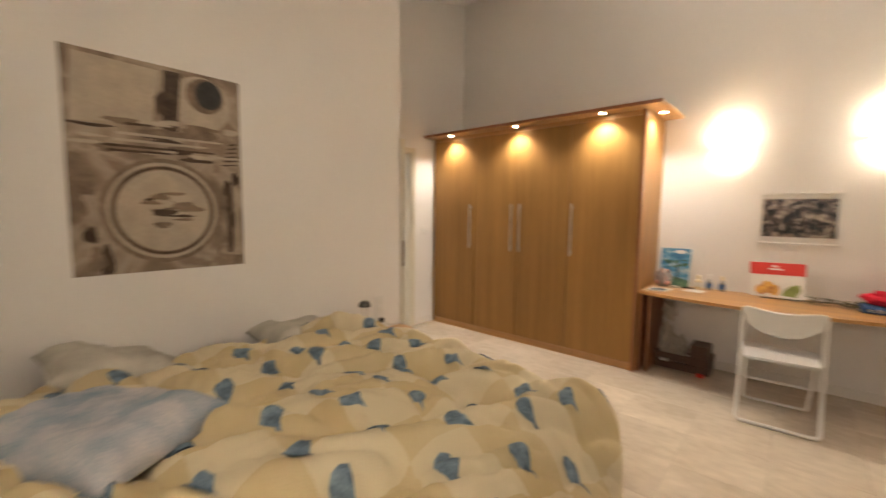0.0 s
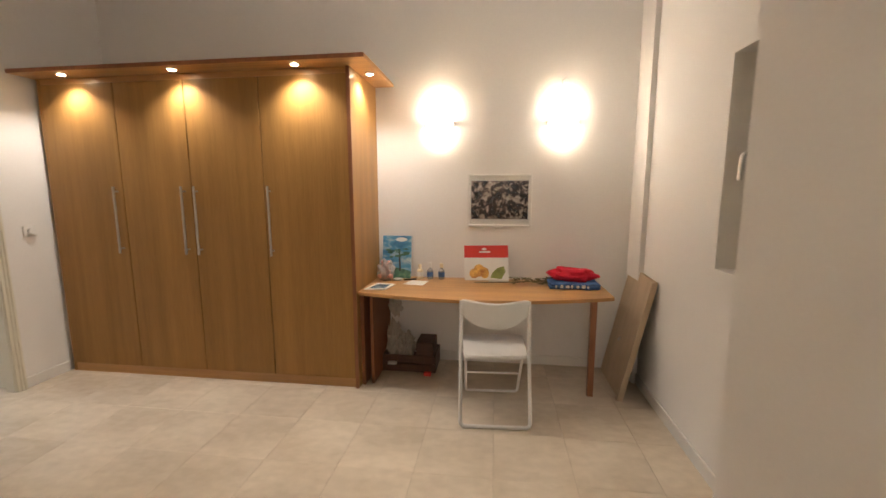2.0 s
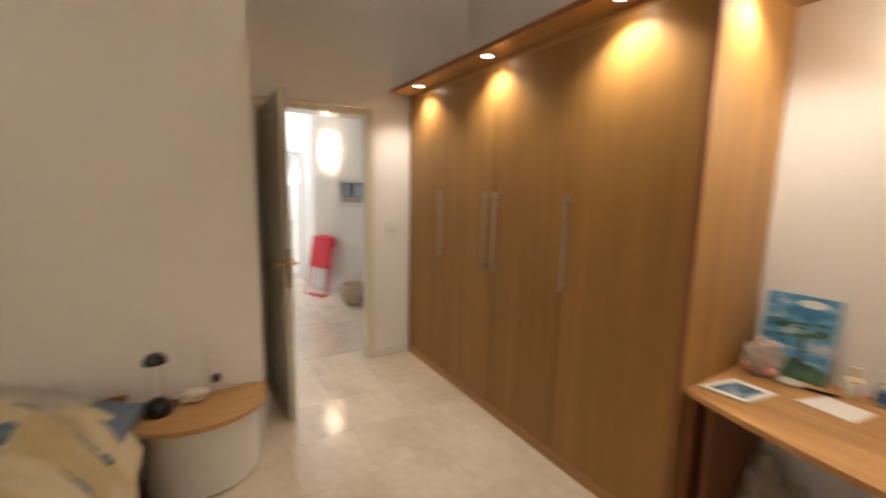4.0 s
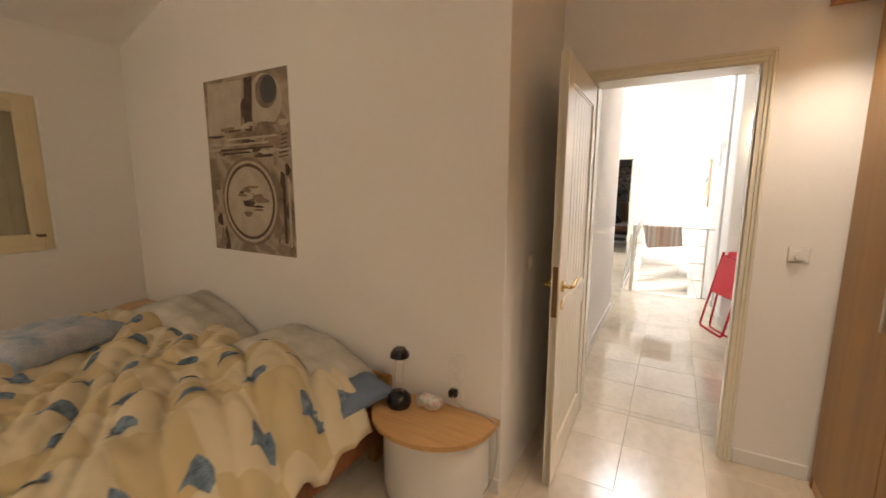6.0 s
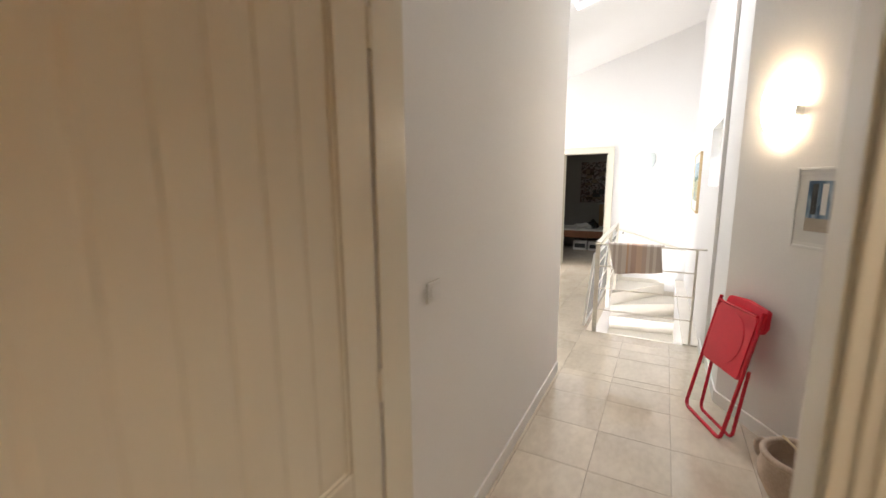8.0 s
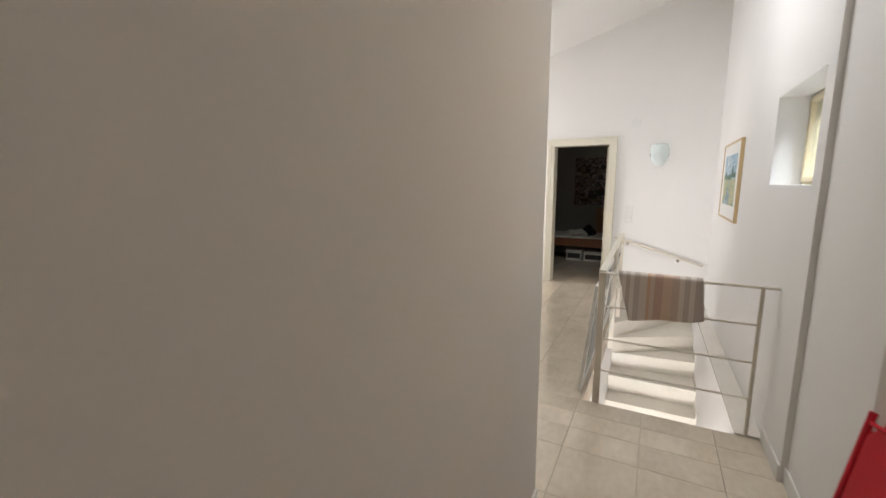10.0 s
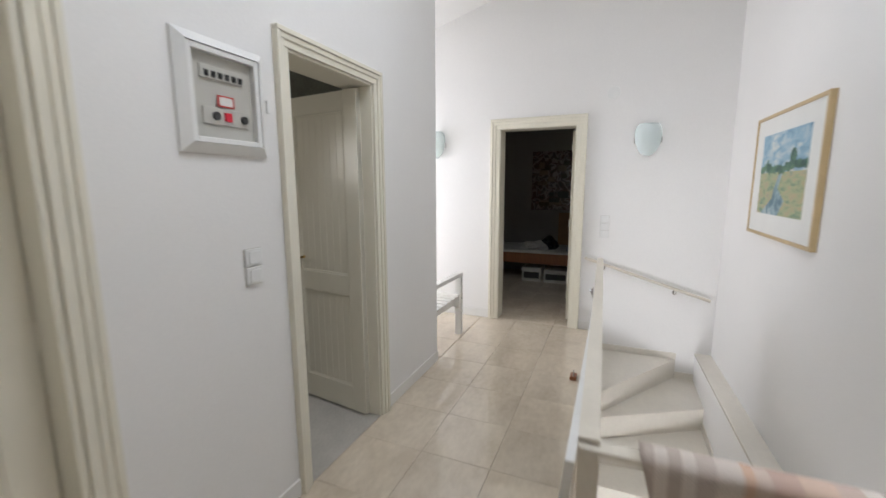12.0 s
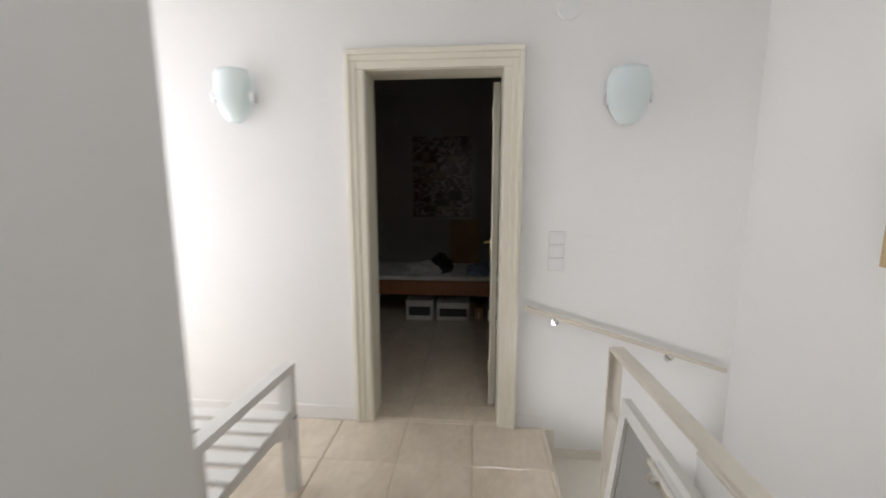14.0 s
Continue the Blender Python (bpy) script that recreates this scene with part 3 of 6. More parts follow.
S = 0.012
skirting("baseboard_bedroom", [(2.56, 4.565, Y_DESK - S, Y_DESK, 0, 0.08), (X_EAST - S, X_EAST, Y_PIER, 0.33, 0, 0.08), (X_PIER - S, X_PIER, -2.40, Y_PIER, 0, 0.08), (X_POSTER, X_POSTER + S, -4.55, Y_RET, 0, 0.08), (X_DOOR, X_DOOR + S, -0.32, 0.0, 0, 0.08)])
skirting("baseboard_hall", [(X_COR_END, -0.24, Y_COR_L, Y_COR_L + S, 0, 0.09), (X_STRIP, OB0.x, OB0.y - S, OB0.y, 0, 0.09), (B1 + 0.076, A0 - 0.076, Y_B, Y_B + S, 0, 0.09), (X_PIER_END, B0 - 0.076, Y_B, Y_B + S, 0, 0.09), (X_C, X_C + S, -4.8, C0 - 0.11, 0, 0.09), (X_C, X_C + S, C1 + 0.11, -1.24, 0, 0.09), (-3.7, X_STRIP, Y_STAIR - S, Y_STAIR, 0, 0.09)])

structure("baseboard_corridor", prism([(0, 0), (1.75, 0), (1.75, S), (0, S)], 0.0, 0.09, to=lambda s, o, z: oblique(s, o, z)), SKIRT, "low white skirting", "baseboard")

# stairs: two turning steps at the end wall, then a straight flight
stair = thing("staircase", "beige stone stairs turning down from the landing", "stairs", (-5.5, -0.7, -2.6), kind="structure")
STEP, LEDGE = 0.19, -0.33
NEWEL = (-6.12, -1.24)
turns = [[NEWEL, (X_C, -1.24), (X_C, -0.49)], [NEWEL, (X_C, -0.49), (X_C, LEDGE), (-6.64, LEDGE)], [NEWEL, (-6.64, LEDGE), (-6.22, LEDGE)], [NEWEL, (-6.22, LEDGE), (-5.86, LEDGE), (-5.86, -1.24)]]
x = -5.86
while len(turns) < 14:
    turns.append([(x, -1.24), (x, LEDGE), (x + 0.27, LEDGE), (x + 0.27, -1.24)])
    x += 0.27
for k, outline in enumerate(turns):
    z = -STEP * (k + 1)
    part("tread", prism(outline, z - 0.03, z), PALE_STONE, stair)
    part("riser", prism(outline, z - STEP, z - 0.03), PALE_STONE, stair)
part("nosing", box(X_C, -6.12, -1.25, -1.235, -STEP, -0.004), PALE_STONE, stair)
part("skirt", box(X_C, X_C + 0.012, -1.235, -1.175, -STEP, -0.004), PALE_STONE, stair)
part("skirt", box(X_C, X_C + 0.012, -1.175, -0.49, -STEP, -STEP + 0.062), PALE_STONE, stair)
part("skirt", box(X_C, X_C + 0.012, -0.49, LEDGE, -2 * STEP, -2 * STEP + 0.062), PALE_STONE, stair)
for k, outline in enumerate(turns[2:]):
    xs = [p[0] for p in outline if p[1] == LEDGE]
    z = -STEP * (k + 3)
    part("skirt", box(min(xs), max(xs), LEDGE - 0.010, LEDGE, z, z + 0.062), PALE_STONE, stair)
slant = lambda x: 0.012 - 0.033 * (-3.7 - x)
part("ledge", prism([(X_C, -2.6), (-3.7, -2.6), (-3.7, slant(-3.7) - 0.02), (X_C, slant(X_C) - 0.02)], LEDGE, Y_STAIR, to=lambda u, v, w: (u, w, v)), PLASTER, stair, "white plastered ledge along the wall")
part("ledge_slab", prism([(X_C, slant(X_C) - 0.02), (-3.7, slant(-3.7) - 0.02), (-3.7, slant(-3.7)), (X_C, slant(X_C))], LEDGE - 0.006, Y_STAIR, to=lambda u, v, w: (u, w, v)), PALE_STONE, stair, "beige stone slab on the ledge")

# ---------------------------------------------------------------- doors


def casing(name, axis, plane, a, b, top, depth, label, wide=1.0, t=0.022, deep=0.2):
    """Moulded casing round an opening: three stepped bands, on the side that plane + depth's sign gives, and the jambs."""
    th = thing(name, label, "door frame", kind="structure")
    sgn = 1 if depth > 0 else -1

    def put(nm, u0, u1, z0, z1, w0, w1):
        lo, hi = sorted((plane + w0, plane + w1))
        bm = box(lo, hi, u0, u1, z0, z1, bev=0.004) if axis == "x" else box(u0, u1, lo, hi, z0, z1, bev=0.004)
        part(nm, bm, CREAM, th)

    for k, (o, w, d) in enumerate(((0.0, 0.045, 0.018), (0.042, 0.035, 0.026), (0.074, 0.03, 0.034))):
        o, w = o * wide, w * wide
        put("moulding", a - o - w, a - o, 0, top + o, 0.0, sgn * d)
        put("moulding", b + o, b + o + w, 0, top + o, 0.0, sgn * d)
        put("moulding", a - o - w, b + o + w, top + o, top + o + w, 0.0, sgn * d)
    put("jamb", a, a + t, 0, top - t, -deep * sgn, 0.004 * sgn)
    put("jamb", b - t, b, 0, top - t, -deep * sgn, 0.004 * sgn)
    put("lintel", a, b, top - t, top, -deep * sgn, 0.004 * sgn)
    return th


def door_leaf(name, label, width, height, planks=True, closed=False):
    """A panelled leaf in its own space: hinge at x = 0, free edge at x = width, thickness along y."""
    th = thing(name, label, "door")
    t = 0.04
    part("core", box(0.0, width, -0.0105, 0.0105, 0.01, height), CREAM, th)
    for x0, x1, z0, z1 in ((0, 0.105, 0.01, height), (width - 0.105, width, 0.01, height)):
        part("stile", box(x0, x1, -t / 2, t / 2, z0, z1, bev=0.003), CREAM, th)
    for z0, z1 in ((0.01, 0.18), (0.80, 0.93), (height - 0.115, height)):
        part("rail", box(0.105, width - 0.105, -t / 2 + 0.0005, t / 2 - 0.0005, z0, z1, bev=0.003), CREAM, th)
    for z0, z1 in ((0.18, 0.80), (0.93, height - 0.115)):
        for s in (1, -1):
            for x0, x1, a, b in ((0.105, 0.117, z0, z1), (width - 0.117, width - 0.105, z0, z1), (0.117, width - 0.117, z0, z0 + 0.012), (0.117, width - 0.117, z1 - 0.012, z1)):
                part("bead", box(x0, x1, min(s * 0.008, s * 0.016), max(s * 0.008, s * 0.016), a, b, bev=0.003, seg=1), CREAM, th)
        n = 7
        w = (width - 0.234) / n
        for k in range(n):
            x0 = 0.117 + k * w
            part("plank", box(x0 + 0.0015, x0 + w - 0.0015, -0.0125, 0.0125, z0 + 0.012, z1 - 0.012, bev=0.003, seg=1), CREAM, th)
    hx, hz = width - 0.055, 1.02
    part("lock_plate", box(width - 0.001, width + 0.0015, -0.012, 0.012, hz - 0.14, hz + 0.10), OLD_BRASS, th, "dark metal lock plate")
    for s in (1, -1):
        rose = part("rose", tube([(hx, s * 0.02, hz), (hx, s * 0.03, hz)], 0.027, 20), BRASS, th, "round brass rose", smooth=True)
        part("handle", tube(arc([(hx, s * 0.03, hz), (hx, s * 0.062, hz), (hx - 0.045, s * 0.066, hz - 0.006), (hx - 0.125, s * 0.062, hz + 0.012)], 4, 0.02), 0.009, 10), BRASS, th, "curved brass lever handle", smooth=True)
        part("escutcheon", tube([(hx, s * 0.02, hz - 0.09), (hx, s * 0.027, hz - 0.09)], 0.022, 20), BRASS, th, "round brass keyhole cover", smooth=True)
    for z in (0.25, 1.05, height - 0.22):
        part("hinge", tube([(-0.004, t / 2, z), (-0.004, t / 2, z + 0.08)], 0.006, 10), CREAM, th, smooth=True)
    return th


door_1_frame = casing("door_1_frame", "x", X_DOOR, -1.20, -0.384, 2.085, 1, "cream moulded wooden casing of the bedroom door", 0.5, 0.006, 0.085)
part("rebate", box(X_DOOR - 0.203, X_DOOR - 0.085, -1.15, -1.144, 0.0, 2.079, bev=0.002), CREAM, door_1_frame)
part("rebate", box(X_DOOR - 0.203, X_DOOR - 0.085, -0.341, -0.335, 0.0, 2.079, bev=0.002), CREAM, door_1_frame)
part("rebate", box(X_DOOR - 0.203, X_DOOR - 0.085, -1.144, -0.341, 2.079, 2.085, bev=0.002), CREAM, door_1_frame)
casing("door_2_frame", "y", Y_B, A0, A1, CZ, 1, "cream moulded wooden casing of a closed door", 0.72)
casing("door_3_frame", "y", Y_B, B0, B1, CZ, 1, "cream moulded wooden casing of the bathroom door", 0.72, 0.012)
casing("door_4_frame", "x", X_C, C0, C1, CZ, 1, "cream moulded wooden casing of the far bedroom door", 1.0, 0.005)
door_1 = door_leaf("door_1", "cream panelled wooden door with brass lever, wide open", 0.785, 2.06)
door_1.matrix_world = pose(-0.015, -1.168, 0.004, 0, 0, 1.0)
door_2 = door_leaf("door_2", "cream panelled wooden door, almost closed", 0.72, 2.06)
door_2.matrix_world = pose(A0 + 0.024, -2.60, 0.004, 0, 0, -3)
door_3 = door_leaf("door_3", "cream panelled wooden bathroom door, half open inwards", 0.64, 2.06)
door_3.matrix_world = pose(B0 + 0.034, Y_B - 0.075, 0.004, 0, 0, -98)
door_4 = door_leaf("door_4", "cream panelled wooden door, open into the unlit bedroom", 0.71, 2.06)
door_4.matrix_world = pose(X_C - 0.22, C1 - 0.03, 0.004, 0, 0, 178)

# dark wooden door in the pier
dd = thing("door_5", "dark brown wooden door in the thick pier", "door", (X_PIER, -2.9, 0), kind="structure")
part("frame", box(X_PIER - 0.03, X_PIER, -2.53, -2.45, 0, 2.1, bev=0.004), DARK_WOOD, dd)
part("frame", box(X_PIER - 0.03, X_PIER, -3.43, -3.35, 0, 2.1, bev=0.004), DARK_WOOD, dd)
part("frame", box(X_PIER - 0.03, X_PIER, -3.35, -2.53, 2.02, 2.1, bev=0.004), DARK_WOOD, dd)
part("leaf", box(X_PIER - 0.018, X_PIER, -3.35, -2.53, 0.01, 2.02, bev=0.003), DARK_WOOD, dd)
part("knob", lathe([(0.012, 0), (0.012, 0.03), (0.026, 0.04), (0.026, 0.06), (0.01, 0.066)], 16, (0, 0, 0)), BRASS, dd, "brass knob", smooth=True).matrix_local = pose(-0.018, 0.28, 1.02, 0, -90, 0)

# ---------------------------------------------------------------- windows


def window(name, label, axis, face, a, b, z0, z1, sash, inward, shutter=None, f=0.05):
    """A casement in an opening: frame, sash, glass, handle; face is the frame's plane."""
    th = thing(name, label, "window", kind="structure")

    def put(nm, u0, u1, c0, c1, w0, w1, mat, lab="", bev=0.004):
        lo, hi = sorted((face + w0 * inward, face + w1 * inward))
        bm = box(lo, hi, u0, u1, c0, c1, bev=bev) if axis == "x" else box(u0, u1, lo, hi, c0, c1, bev=bev)
        return part(nm, bm, mat, th, lab)

    for u0, u1, c0, c1 in ((a, a + f, z0, z1), (b - f, b, z0, z1), (a + f, b - f, z0, z0 + f), (a + f, b - f, z1 - f, z1)):
        put("window_frame", u0, u1, c0, c1, -0.05, 0.0, CREAM_WIN)
    s = sash
    for u0, u1, c0, c1 in ((a + f, a + f + s, z0 + f, z1 - f), (b - f - s, b - f, z0 + f, z1 - f), (a + f + s, b - f - s, z0 + f, z0 + f + s), (a + f + s, b - f - s, z1 - f - s, z1 - f)):
        put("sash", u0, u1, c0, c1, -0.035, 0.014, CREAM_WIN)
    pane = put("pane", a + f + s, b - f - s, z0 + f + s, z1 - f - s, -0.02, -0.012, GLASS, bev=0)
    pane.visible_shadow = False
    if shutter:
        n = 6
        w = (b - a - 0.04) / n
        for k in range(n):
            put("shutter_board", a + 0.02 + k * w + 0.001, a + 0.02 + (k + 1) * w - 0.001, z0 + 0.01, z1 - 0.01, -0.13, -0.10, shutter, bev=0)
    return th


win_e = window("window_1", "cream casement window with blue shutters closed outside", "x", 4.705, W0, W1, WZ0, WZ1, 0.07, -1, SHUTTER)
part("handle", tube(arc([(4.69, -0.69, 1.62), (4.64, -0.69, 1.62), (4.635, -0.69, 1.50)], 3, 0.02), 0.011, 10), STEEL, win_e, "steel window handle", smooth=True)
part("handle_plate", box(4.678, 4.692, -0.71, -0.67, 1.56, 1.68, bev=0.004), STEEL, win_e)
win_s = window("window_2", "cream casement window with closed shutters", "y", Y_BACK - 0.04, 1.46, 2.4, 1.03, 2.09, 0.07, 1, CREAM_WIN)
part("handle", tube(arc([(1.55, Y_BACK - 0.03, 1.14), (1.55, Y_BACK + 0.03, 1.14), (1.52, Y_BACK + 0.03, 1.14)], 3, 0.01), 0.01, 8), OLD_BRASS, win_s, smooth=True)
window("window_3", "small cream window high in the stairwell wall", "y", -0.03, H0, H1, HZ0, HZ1, 0.032, -1, f=0.016)
window("window_4", "small white bathroom window", "x", -3.60, -4.3, -3.7, 1.5, 2.0, 0.03, -1, f=0.03)
gd = thing("terrace_door", "white glazed terrace door letting in daylight", "door", (-6.55, -4.85, 0), kind="structure")
for a, b, c, d in ((T0, T0 + 0.07, 0, TZ), (T1 - 0.07, T1, 0, TZ), (-6.58, -6.52, 0.07, TZ - 0.07), (T0 + 0.07, T1 - 0.07, 0, 0.07), (T0 + 0.07, T1 - 0.07, TZ - 0.07, TZ)):
    part("frame", box(a, b, -4.90, -4.85, c, d, bev=0.004), WHITE_MET, gd)
for a, b in ((T0 + 0.07, -6.58), (-6.52, T1 - 0.07)):
    pane = part("pane", box(a, b, -4.88, -4.874, 0.07, TZ - 0.07), GLASS, gd)
    pane.visible_shadow = False

# ---------------------------------------------------------------- bedroom: wardrobe, desk, chair
wardrobe = thing("wardrobe", "oak veneer wardrobe with four tall doors and lit canopy", "wardrobe", (1.3, 0.3, 0))
part("side_panel", box(0.10, 0.125, 0.0, Y_DESK, 0, 2.283, bev=0.002), OAK_UP, wardrobe)
part("side_panel", box(2.508, 2.533, -0.012, Y_DESK, 0, 2.283, bev=0.002), OAK_UP, wardrobe)
part("back_panel", box(0.125, 2.508, 0.56, Y_DESK, 0.07, 2.283), OAK_UP, wardrobe)
part("plinth", box(0.125, 2.508, 0.004, 0.022, 0, 0.068), OAK_FLAT, wardrobe)
part("head_rail", box(0.125, 2.508, 0.004, 0.022, 2.243, 2.283), OAK_FLAT, wardrobe)
canopy = part("canopy", box(0.07, 2.685, -0.165, Y_DESK, 2.285, 2.312, bev=0.003), OAK_FLAT, wardrobe, "oak canopy board overhanging the doors")
part("edge_band", box(0.07, 2.685, -0.168, -0.1652, 2.285, 2.312), RED_OAK, canopy, "dark reddish edge band")
part("edge_band", box(2.507, 2.534, -0.015, -0.0122, 0.0, 2.283), RED_OAK, wardrobe, "dark reddish edge band")
GAPS = [0.127, 0.735, 1.298, 1.868, 2.506]
for k in range(4):
    leaf = part("door", box(GAPS[k] + 0.0035, GAPS[k + 1] - 0.0035, -0.004, 0.018, 0.072, 2.24, bev=0.002), OAK_UP, wardrobe)
    hx = (0.69, 1.243, 1.345, 1.915)[k]
    hnd = part("handle", tube([(hx, -0.042, 0.99), (hx, -0.042, 1.49)], 0.0075, 10), STEEL, leaf, "long brushed steel bar handle", smooth=True)
    for z in (1.025, 1.455):
        part("handle_post", tube([(hx, -0.042, z), (hx, -0.004, z)], 0.005, 8), STEEL, leaf, smooth=True)
for x, y in ((0.447, -0.105), (1.31, -0.105), (2.195, -0.105), (2.612, 0.183)):
    s = part("spotlight", lathe([(0.024, -0.004), (0.034, -0.006), (0.036, 0.0), (0.036, 0.012)], 20, (x, y, 2.279)), CHROME, wardrobe, "small recessed chrome spotlight", smooth=True)
    part("lens", lathe([(0.0, -0.001), (0.023, -0.001), (0.023, 0.003)], 16, (x, y, 2.274)), BULB, s)
    lamp("canopy_spot", "SPOT", look((x, y, 2.262), (x, y + (0.03 if y < 0 else -0.1), 0)), 18, WARM, radius=0.012, cone=128)

desk = thing("desk", "oak veneer desk with a bowed front edge", "desk", (3.45, 0.3, 0))
front = []
for k in range(25):
    t = k / 24
    front.append((2.535 + 1.80 * t, 0.02 + 0.055 * t - 0.165 * math.sin(math.pi * t) ** 0.9))
part("desktop", prism(front + [(4.335, Y_DESK - 0.002), (2.535, Y_DESK - 0.002)], 0.706, 0.73), OAK_FLAT, desk)
part("leg", prism([(4.185, 0.075), (4.225, 0.075), (4.225, 0.115), (4.185, 0.115)], 0.0, 0.706), RED_OAK, desk, "square reddish wooden leg")
part("end_panel", box(2.537, 2.562, 0.05, Y_DESK - 0.01, 0.0, 0.706, bev=0.002), RED_OAK, desk, "reddish wooden end panel")
part("end_panel", box(2.60, 2.622, 0.08, Y_DESK - 0.01, 0.0, 0.706, bev=0.002), RED_OAK, desk, "reddish wooden end panel")


def folding_chair(name, label, metal, shell):
    """Open folding chair in its own space: seat centre at the origin, back towards -y."""
    th = thing(name, label, "chair")
    w = 0.215
    main = arc([(-w, 0.03, 0.76), (-w, -0.02, 0.45), (-w, -0.155, 0.012), (w, -0.155, 0.012), (w, -0.02, 0.45), (w, 0.03, 0.76)], 5, 0.035)
    part("frame", tube(main, 0.0115, 10), metal, th, smooth=True)
    w2 = 0.185
    rear = arc([(-w2, 0.02, 0.43), (-w2, 0.31, 0.012), (w2, 0.31, 0.012), (w2, 0.02, 0.43)], 5, 0.035)
    part("leg", tube(rear, 0.010, 10), metal, th, smooth=True)
    part("cross_bar", tube([(-w2, 0.18, 0.21), (w2, 0.18, 0.21)], 0.007, 8), metal, th, smooth=True)
    bm = bmesh.new()
    n = 18
    rows = []
    for j in range(n + 1):
        u = -1 + 2 * j / n
        half = 0.062 + 0.032 * math.sqrt(max(0, 1 - u * u))
        top = 0.775 - 0.030 * (1 - u * u) - 0.03 * max(0.0, (abs(u) - 0.86) / 0.14) ** 2
        bot = top - 0.045 - 0.115 * math.sqrt(max(0.0, 1 - u * u))
        ring = []
        for dy in (0.0, 0.018):
            for z in (bot, top):
                ring.append(bm.verts.new((u * (w + 0.012), 0.03 - 0.045 * (1 - u * u) * 0.9 + dy - 0.01, z)))
        rows.append(ring)
    for a, b in zip(rows, rows[1:]):
        for i, j in ((0, 1), (1, 3), (3, 2), (2, 0)):
            bm.faces.new((a[i], a[j], b[j], b[i]))
    for r in (rows[0], rows[-1]):
        bm.faces.new((r[0], r[1], r[3], r[2]))
    part("backrest", bm, shell, th, smooth=True)
    crest = [(-w, 0.03, 0.735)]
    for j in range(15):
        u = -1 + 2 * j / 14
        crest.append((u * w * 0.985, 0.03 - 0.040 * (1 - u * u), 0.772 - 0.030 * (1 - u * u) - 0.016 * u ** 8))
    crest.append((w, 0.03, 0.735))
    part("back_tube", tube(arc(crest, 2, 0.02), 0.0115, 10), metal, th, smooth=True)
    seat = [(-0.195, -0.09), (-0.17, -0.115), (0.17, -0.115), (0.195, -0.09), (0.21, 0.25), (0.185, 0.285), (-0.185, 0.285), (-0.21, 0.25)]
    bm = prism(seat, 0.432, 0.452)
    bmesh.ops.bevel(bm, geom=list(bm.edges), offset=0.006, segments=2, affect="EDGES")
    part("seat", bm, shell, th, smooth=True)
    for s in (-1, 1):
        part("pivot", tube([(s * 0.203, -0.02, 0.44), (s * 0.228, -0.02, 0.44)], 0.012, 12), metal, th, smooth=True)
    return th


chair = folding_chair("folding_chair", "white folding chair of enamelled tube standing at the desk", WHITE_MET, WHITE_PL)
chair.matrix_world = pose(3.525, -0.255, 0, 0, 0, 3.5)

# ---------------------------------------------------------------- bed
bed = thing("double_bed", "low wooden double bed with a mattress", "bed", (2.0, -2.95, 0))
BX0, BX1, BY0, BY1 = 0.95, 3.02, -3.95, -1.96
part("side_rail", box(BX0, BX1, BY1 - 0.035, BY1, 0.16, 0.36, bev=0.006), RED_OAK, bed)
part("side_rail", box(BX0, BX1, BY0, BY0 + 0.035, 0.16, 0.36, bev=0.006), RED_OAK, bed)
part("end_rail", box(BX1 - 0.035, BX1, BY0 + 0.035, BY1 - 0.035, 0.16, 0.36, bev=0.006), OAK_FLAT, bed)
part("headboard", box(BX0, BX0 + 0.03, BY0, BY1, 0.0, 0.48, bev=0.006), OAK_UP, bed)
for y in (BY0 + 0.05, BY1 - 0.11):
    part("leg", box(BX1 - 0.1, BX1 - 0.04, y, y + 0.06, 0, 0.16, bev=0.004), OAK_UP, bed)
    part("leg", box(BX0 + 0.04, BX0 + 0.1, y, y + 0.06, 0, 0.16, bev=0.004), OAK_UP, bed)
part("mattress", box(BX0 + 0.04, BX1 - 0.05, BY0 + 0.05, BY1 - 0.05, 0.30, 0.46, bev=0.035, seg=3), SHEET, bed, "mattress in a blue-grey fitted sheet", smooth=True)


def fold_height(x, y):
    """The rumpled duvet: broad swells and sharper creases."""
    p = Vector((x, y, 0.3))
    broad = noise.noise(p * 1.5) * 0.05
    s, r = (x + y) * 0.71, (x - y) * 0.71
    puff = abs(noise.noise(Vector((s * 1.25, r * 2.7 + 0.5 * math.sin(s * 2.3), 1.7))))
    wrinkle = abs(noise.noise(Vector((s * 2.6 + r * 1.2, r * 5.4, 5.1))))
    fine = abs(noise.noise(Vector((x * 10.0 + y * 3.0, y * 9.0, 2.3))))
    crease = abs(noise.noise(Vector((s * 0.9 + 3.0, r * 4.1 + 0.7 * math.sin(s * 1.7), 8.2))))
    return 0.515 + broad + 0.13 * puff ** 0.5 + 0.07 * wrinkle ** 0.55 + 0.115 * crease ** 0.42 + 0.03 * fine


